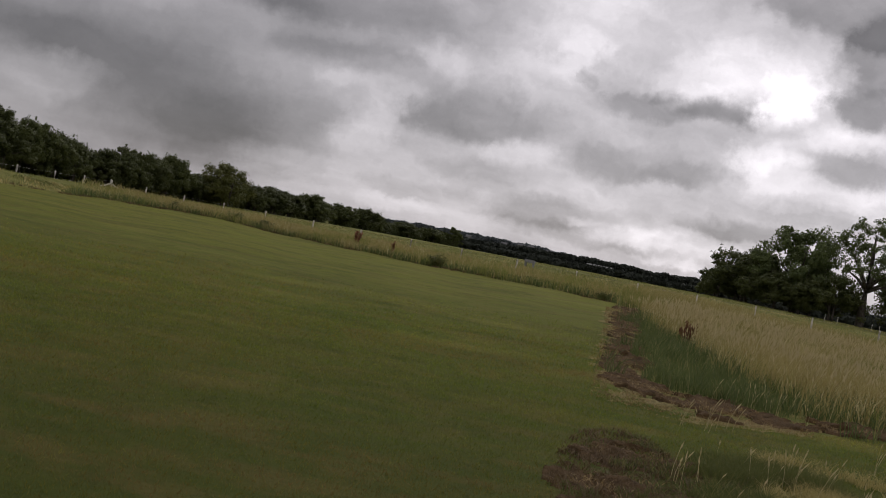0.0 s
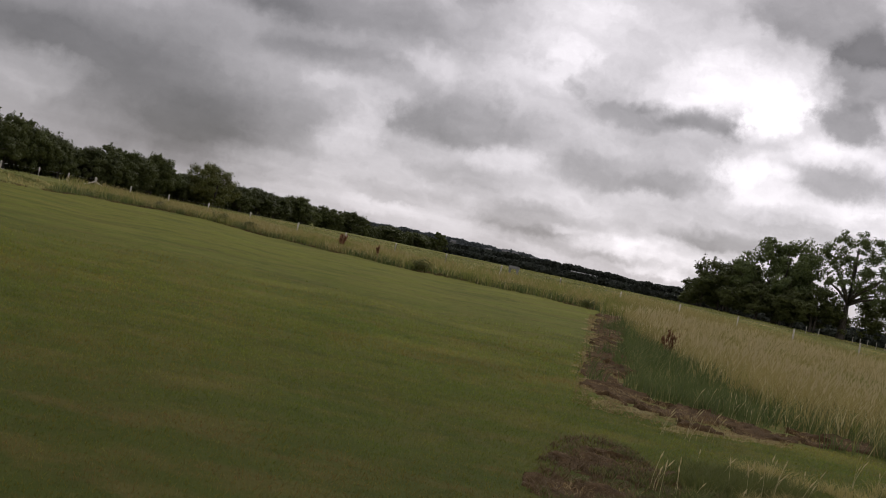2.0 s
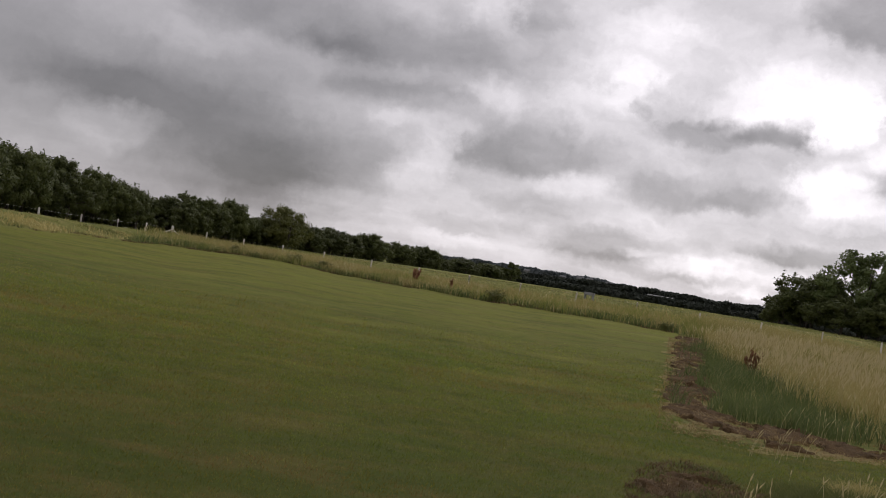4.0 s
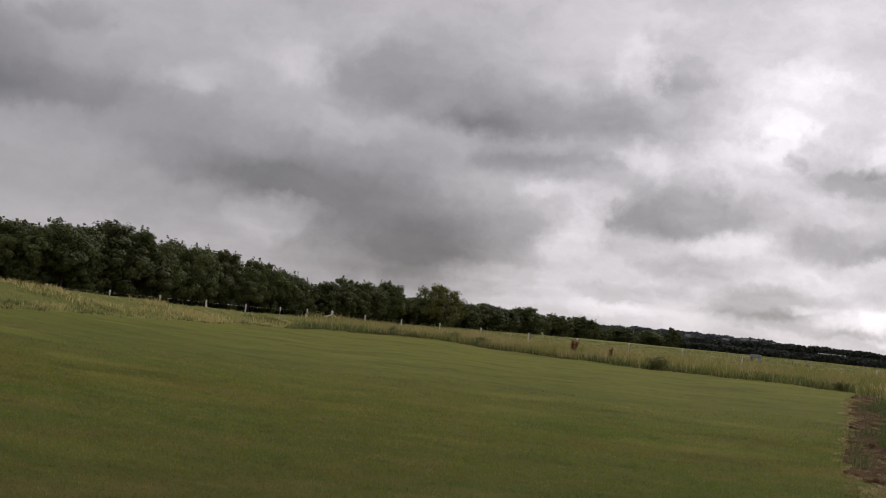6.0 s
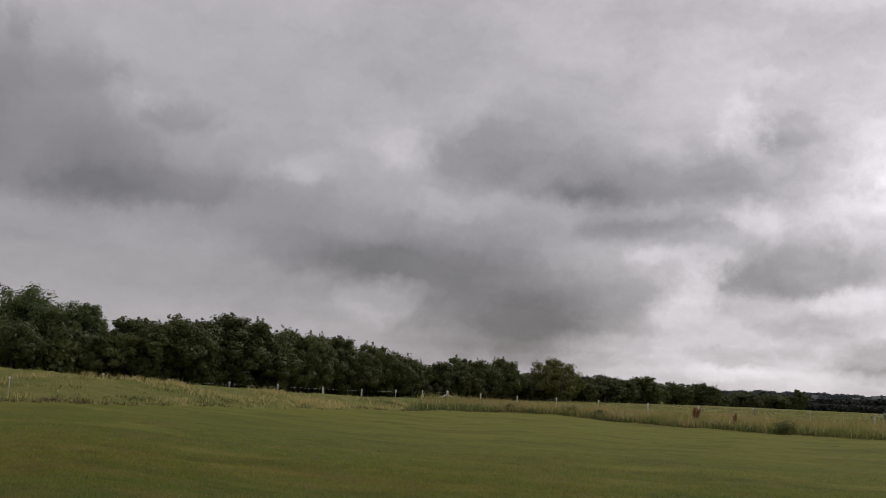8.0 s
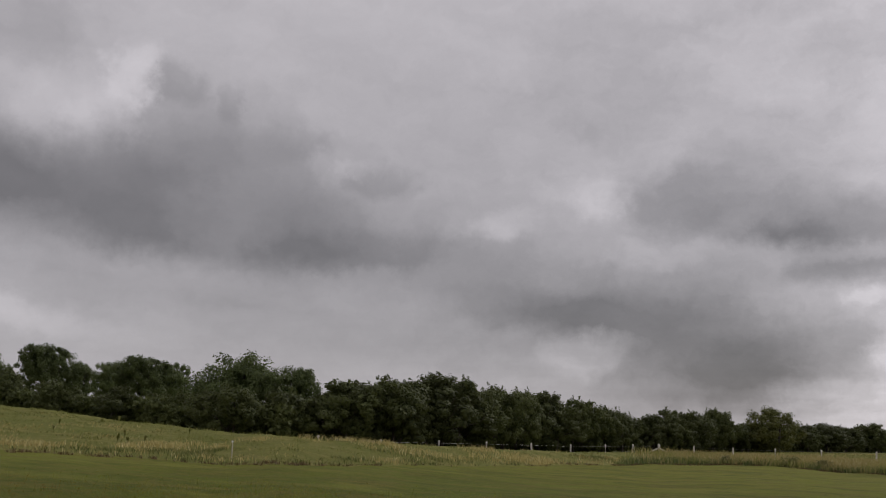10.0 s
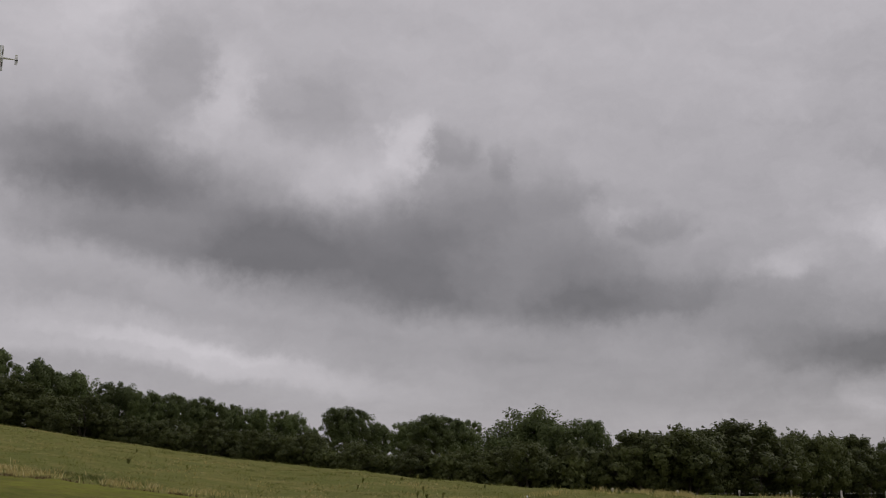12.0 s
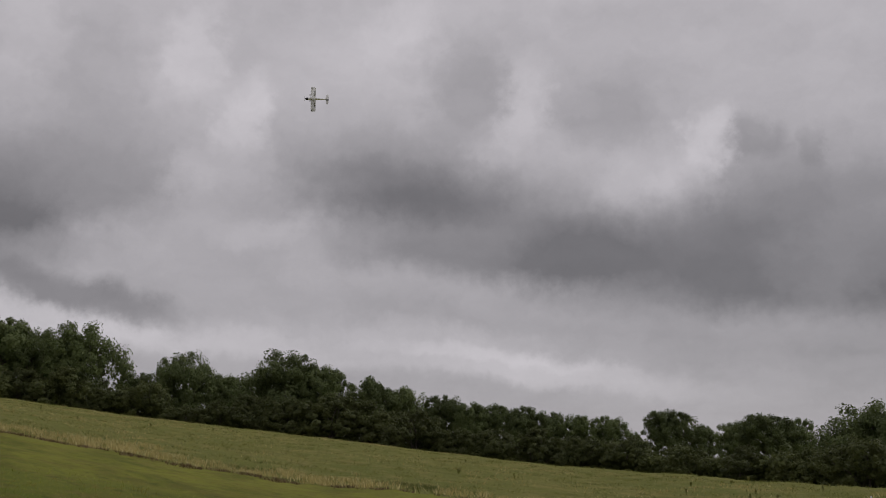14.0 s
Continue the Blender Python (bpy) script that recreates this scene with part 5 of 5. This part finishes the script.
def marker_stake(az, dist, tall, label):
    root = new("marker_stake")
    bx, by = bearing(az, dist)
    root.location = (bx, by, height(bx, by))
    tagged(root, label, "stake")
    v, f = tube([(0, 0, -0.2), (0.01, 0, tall * 0.6), (0.0, 0.01, tall)], [0.022, 0.021, 0.018], 7)
    mesh_object("shaft", v, f, M_POST, root, smooth=True)
    bm = box_bm(0.05, 0.05, 0.06, 0.008)
    bmesh.ops.translate(bm, vec=(0, 0, tall - 0.01), verts=bm.verts)
    part("cap", bm, M_WHITE, root, "pale cap")


marker_stake(-38.9, 36.4, 0.50, "thin pale wooden stake in straw grass")
for az in (19.4, 20.0, 21.6, 21.95, 22.3, 22.7, 23.1, 23.5):
    marker_stake(az, 93.0 - (az > 21) * 1.5, 0.5, "weathered stake of an old fence below oaks")


def trough(az, dist):
    root = new("cattle_trough")
    bx, by = bearing(az, dist)
    root.location, root.rotation_euler = (bx, by, height(bx, by) + 0.30), (0, 0, radians(-30))
    tagged(root, "pale galvanised cattle trough standing in the field", "trough")
    bm = box_bm(0.7, 0.3, 0.2, 0.03)
    top = max(bm.faces, key=lambda f: f.calc_center_median().z + f.calc_area())
    bmesh.ops.inset_individual(bm, faces=[top], thickness=0.03)
    bmesh.ops.translate(bm, vec=(0, 0, -0.12), verts=top.verts)
    part("tank", bm, M_RENDER, root)
    for sx in (-0.28, 0.28):
        bm = box_bm(0.06, 0.26, 0.52, 0.01)
        bmesh.ops.translate(bm, vec=(sx, 0, -0.5), verts=bm.verts)
        part("leg", bm, M_RENDER, root)


trough(4.5, 72.0)


def building(name, az, dist, lift, width, depth, wall, roof, turn, wall_mat, roof_mat, label, windows=3):
    """A far house or barn: walls, a pitched roof and its openings."""
    root = new(name)
    bx, by = bearing(az, dist)
    root.location, root.rotation_euler = (bx, by, lift), (0, 0, radians(turn - az))
    tagged(root, label, "building")
    bm = box_bm(width, depth, wall + 12)
    bmesh.ops.translate(bm, vec=(0, 0, -12), verts=bm.verts)
    part("wall", bm, wall_mat, root)
    bm = bmesh.new()
    w, d = width / 2 + 0.4, depth / 2 + 0.4
    vs = [bm.verts.new(c) for c in ((-w, -d, wall - 0.1), (w, -d, wall - 0.1), (w, d, wall - 0.1), (-w, d, wall - 0.1), (-w, 0, wall + roof), (w, 0, wall + roof))]
    for f in ((0, 1, 5, 4), (2, 3, 4, 5), (0, 4, 3), (1, 2, 5), (3, 2, 1, 0)):
        bm.faces.new([vs[i] for i in f])
    part("roof", bm, roof_mat, root)
    for i in range(windows):
        bm = box_bm(width * 0.10, 0.2, wall * 0.4)
        bmesh.ops.translate(bm, vec=((i + 0.5) / windows * width - width / 2, -depth / 2, wall * 0.3), verts=bm.verts)
        part("window", bm, M_BLACK, root)


def eye_height(dist, el):
    return 1.65 + dist * math.tan(radians(el))


building("barn", 8.1, 600, eye_height(600, 0.05), 14.0, 9, 1.8, 1.2, 6, M_SLATE, M_SHEET, "long low barn with a pale grey sheet roof", 4)
building("barn", 9.75, 600, eye_height(600, 0.05), 5.5, 5, 1.4, 0.8, -10, M_SLATE, M_SHEET, "small shed with a pale sheet roof", 2)
for az, el, w in ((1.1, 0.52, 9), (3.0, 0.50, 10), (3.9, 0.60, 12), (4.4, 0.60, 10), (5.4, 0.52, 12)):
    building("house", az, 1840, eye_height(1840, el - 0.12), w, 8, 3.2, 2.4, (az * 57) % 40 - 20, M_RENDER, M_SLATE, "pale rendered house on the far hill", 3)


# ---- model aeroplane, banked steeply in flight ----
def wing_bm(span, chord, thick, taper=0.92):
    """An aerofoil slab along y, leading edge towards -x."""
    prof = [(-0.5, 0.0), (-0.42, 0.42), (-0.2, 0.62), (0.1, 0.48), (0.5, 0.03), (0.5, -0.03), (0.0, -0.22), (-0.38, -0.28)]
    bm = bmesh.new()
    rows = []
    for k in (-1, -0.96, 0, 0.96, 1):
        c = chord * (1 - (1 - taper) * abs(k)) * (0.9 if abs(k) == 1 else 1)
        rows.append([bm.verts.new((px * c, k * span / 2, pz * thick + 0.03 * abs(k) * span / 2)) for px, pz in prof])
    for a, b in zip(rows, rows[1:]):
        for i in range(len(prof)):
            j = (i + 1) % len(prof)
            bm.faces.new((a[i], a[j], b[j], b[i]))
    bm.faces.new(rows[0][::-1])
    bm.faces.new(rows[-1])
    bmesh.ops.recalc_face_normals(bm, faces=bm.faces)
    return bm


def aeroplane(m):
    root = new("model_aeroplane")
    tagged(root, "white and black radio-controlled high-wing model aeroplane", "model aeroplane")
    v, f = tube([(-0.50, 0, 0), (-0.46, 0, 0), (-0.30, 0, 0.0), (-0.02, 0, 0.0), (0.25, 0, 0.01), (0.78, 0, 0.03)], [0.035, 0.06, 0.075, 0.075, 0.05, 0.022], 10)
    mesh_object("fuselage", v, f, M_WHITE, root, smooth=True)
    v, f = tube([(-0.58, 0, 0), (-0.54, 0, 0), (-0.47, 0, 0), (-0.40, 0, 0)], [0.008, 0.045, 0.07, 0.078], 10)
    mesh_object("cowl", v, f, M_BLACK, root, "black nose cowl", True)
    wing = part("wing", wing_bm(1.42, 0.30, 0.05), M_FILM, root, "white film-covered wing")
    wing.location = (-0.10, 0, 0.085)
    for side in (-1, 1):
        for y0, wd in ((0.34, 0.30), (0.64, 0.09)):
            bm = box_bm(0.045, wd, 0.058, 0.01)
            bmesh.ops.translate(bm, vec=(0.09 if y0 < 0.5 else -0.07, side * y0, -0.018 + 0.012 * y0), verts=bm.verts)
            part("panel", bm, M_TRIM, wing, "grey trim panel")
        v, f = tube([(-0.12, side * 0.07, -0.03), (-0.12, side * 0.38, 0.075)], [0.006, 0.006], 5)
        mesh_object("wing_strut", v, f, M_BLACK, root)
        v, f = tube([(-0.26, side * 0.05, -0.05), (-0.28, side * 0.17, -0.22)], [0.007, 0.006], 5)
        mesh_object("gear_leg", v, f, M_BLACK, root)
        v, f = tube([(-0.28, side * 0.155, -0.22), (-0.28, side * 0.165, -0.22), (-0.28, side * 0.185, -0.22), (-0.28, side * 0.195, -0.22)], [0.03, 0.05, 0.05, 0.03], 12)
        mesh_object("wheel", v, f, M_RUBBER, root)
    tail = part("tailplane", wing_bm(0.56, 0.17, 0.02, 0.75), M_FILM, root)
    tail.location = (0.70, 0, 0.04)
    bm = wing_bm(0.44, 0.18, 0.02, 0.6)
    bmesh.ops.rotate(bm, cent=(0, 0, 0), matrix=Matrix.Rotation(radians(90), 3, "X"), verts=bm.verts)
    bmesh.ops.scale(bm, vec=(1, 1, 0.62), verts=bm.verts)
    bmesh.ops.translate(bm, vec=(0, 0, 0.13), verts=bm.verts)
    fin = part("fin", bm, M_BLACK, root, "dark fin and rudder")
    fin.location = (0.71, 0, 0.03)
    bm = box_bm(0.012, 0.30, 0.03, 0.004)
    bmesh.ops.translate(bm, vec=(-0.58, 0, -0.015), verts=bm.verts)
    part("propeller", bm, M_BLACK, root)
    root.matrix_basis = m
    return root


_a, _e = radians(-66.38), radians(20.08)
way = Vector((math.sin(_a) * math.cos(_e), math.cos(_a) * math.cos(_e), math.sin(_e)))
side_on = way.cross(Vector((0, 0, 1))).normalized()
aft = (side_on + 0.03 * way).normalized()
up_tip = side_on.cross(way).normalized()
spot = Vector(EYE) + way * 64.0
axes = Matrix((aft, up_tip, aft.cross(up_tip))).transposed().to_4x4()
aeroplane(Matrix.Translation(spot) @ axes @ Matrix.Rotation(radians(14), 4, "X"))
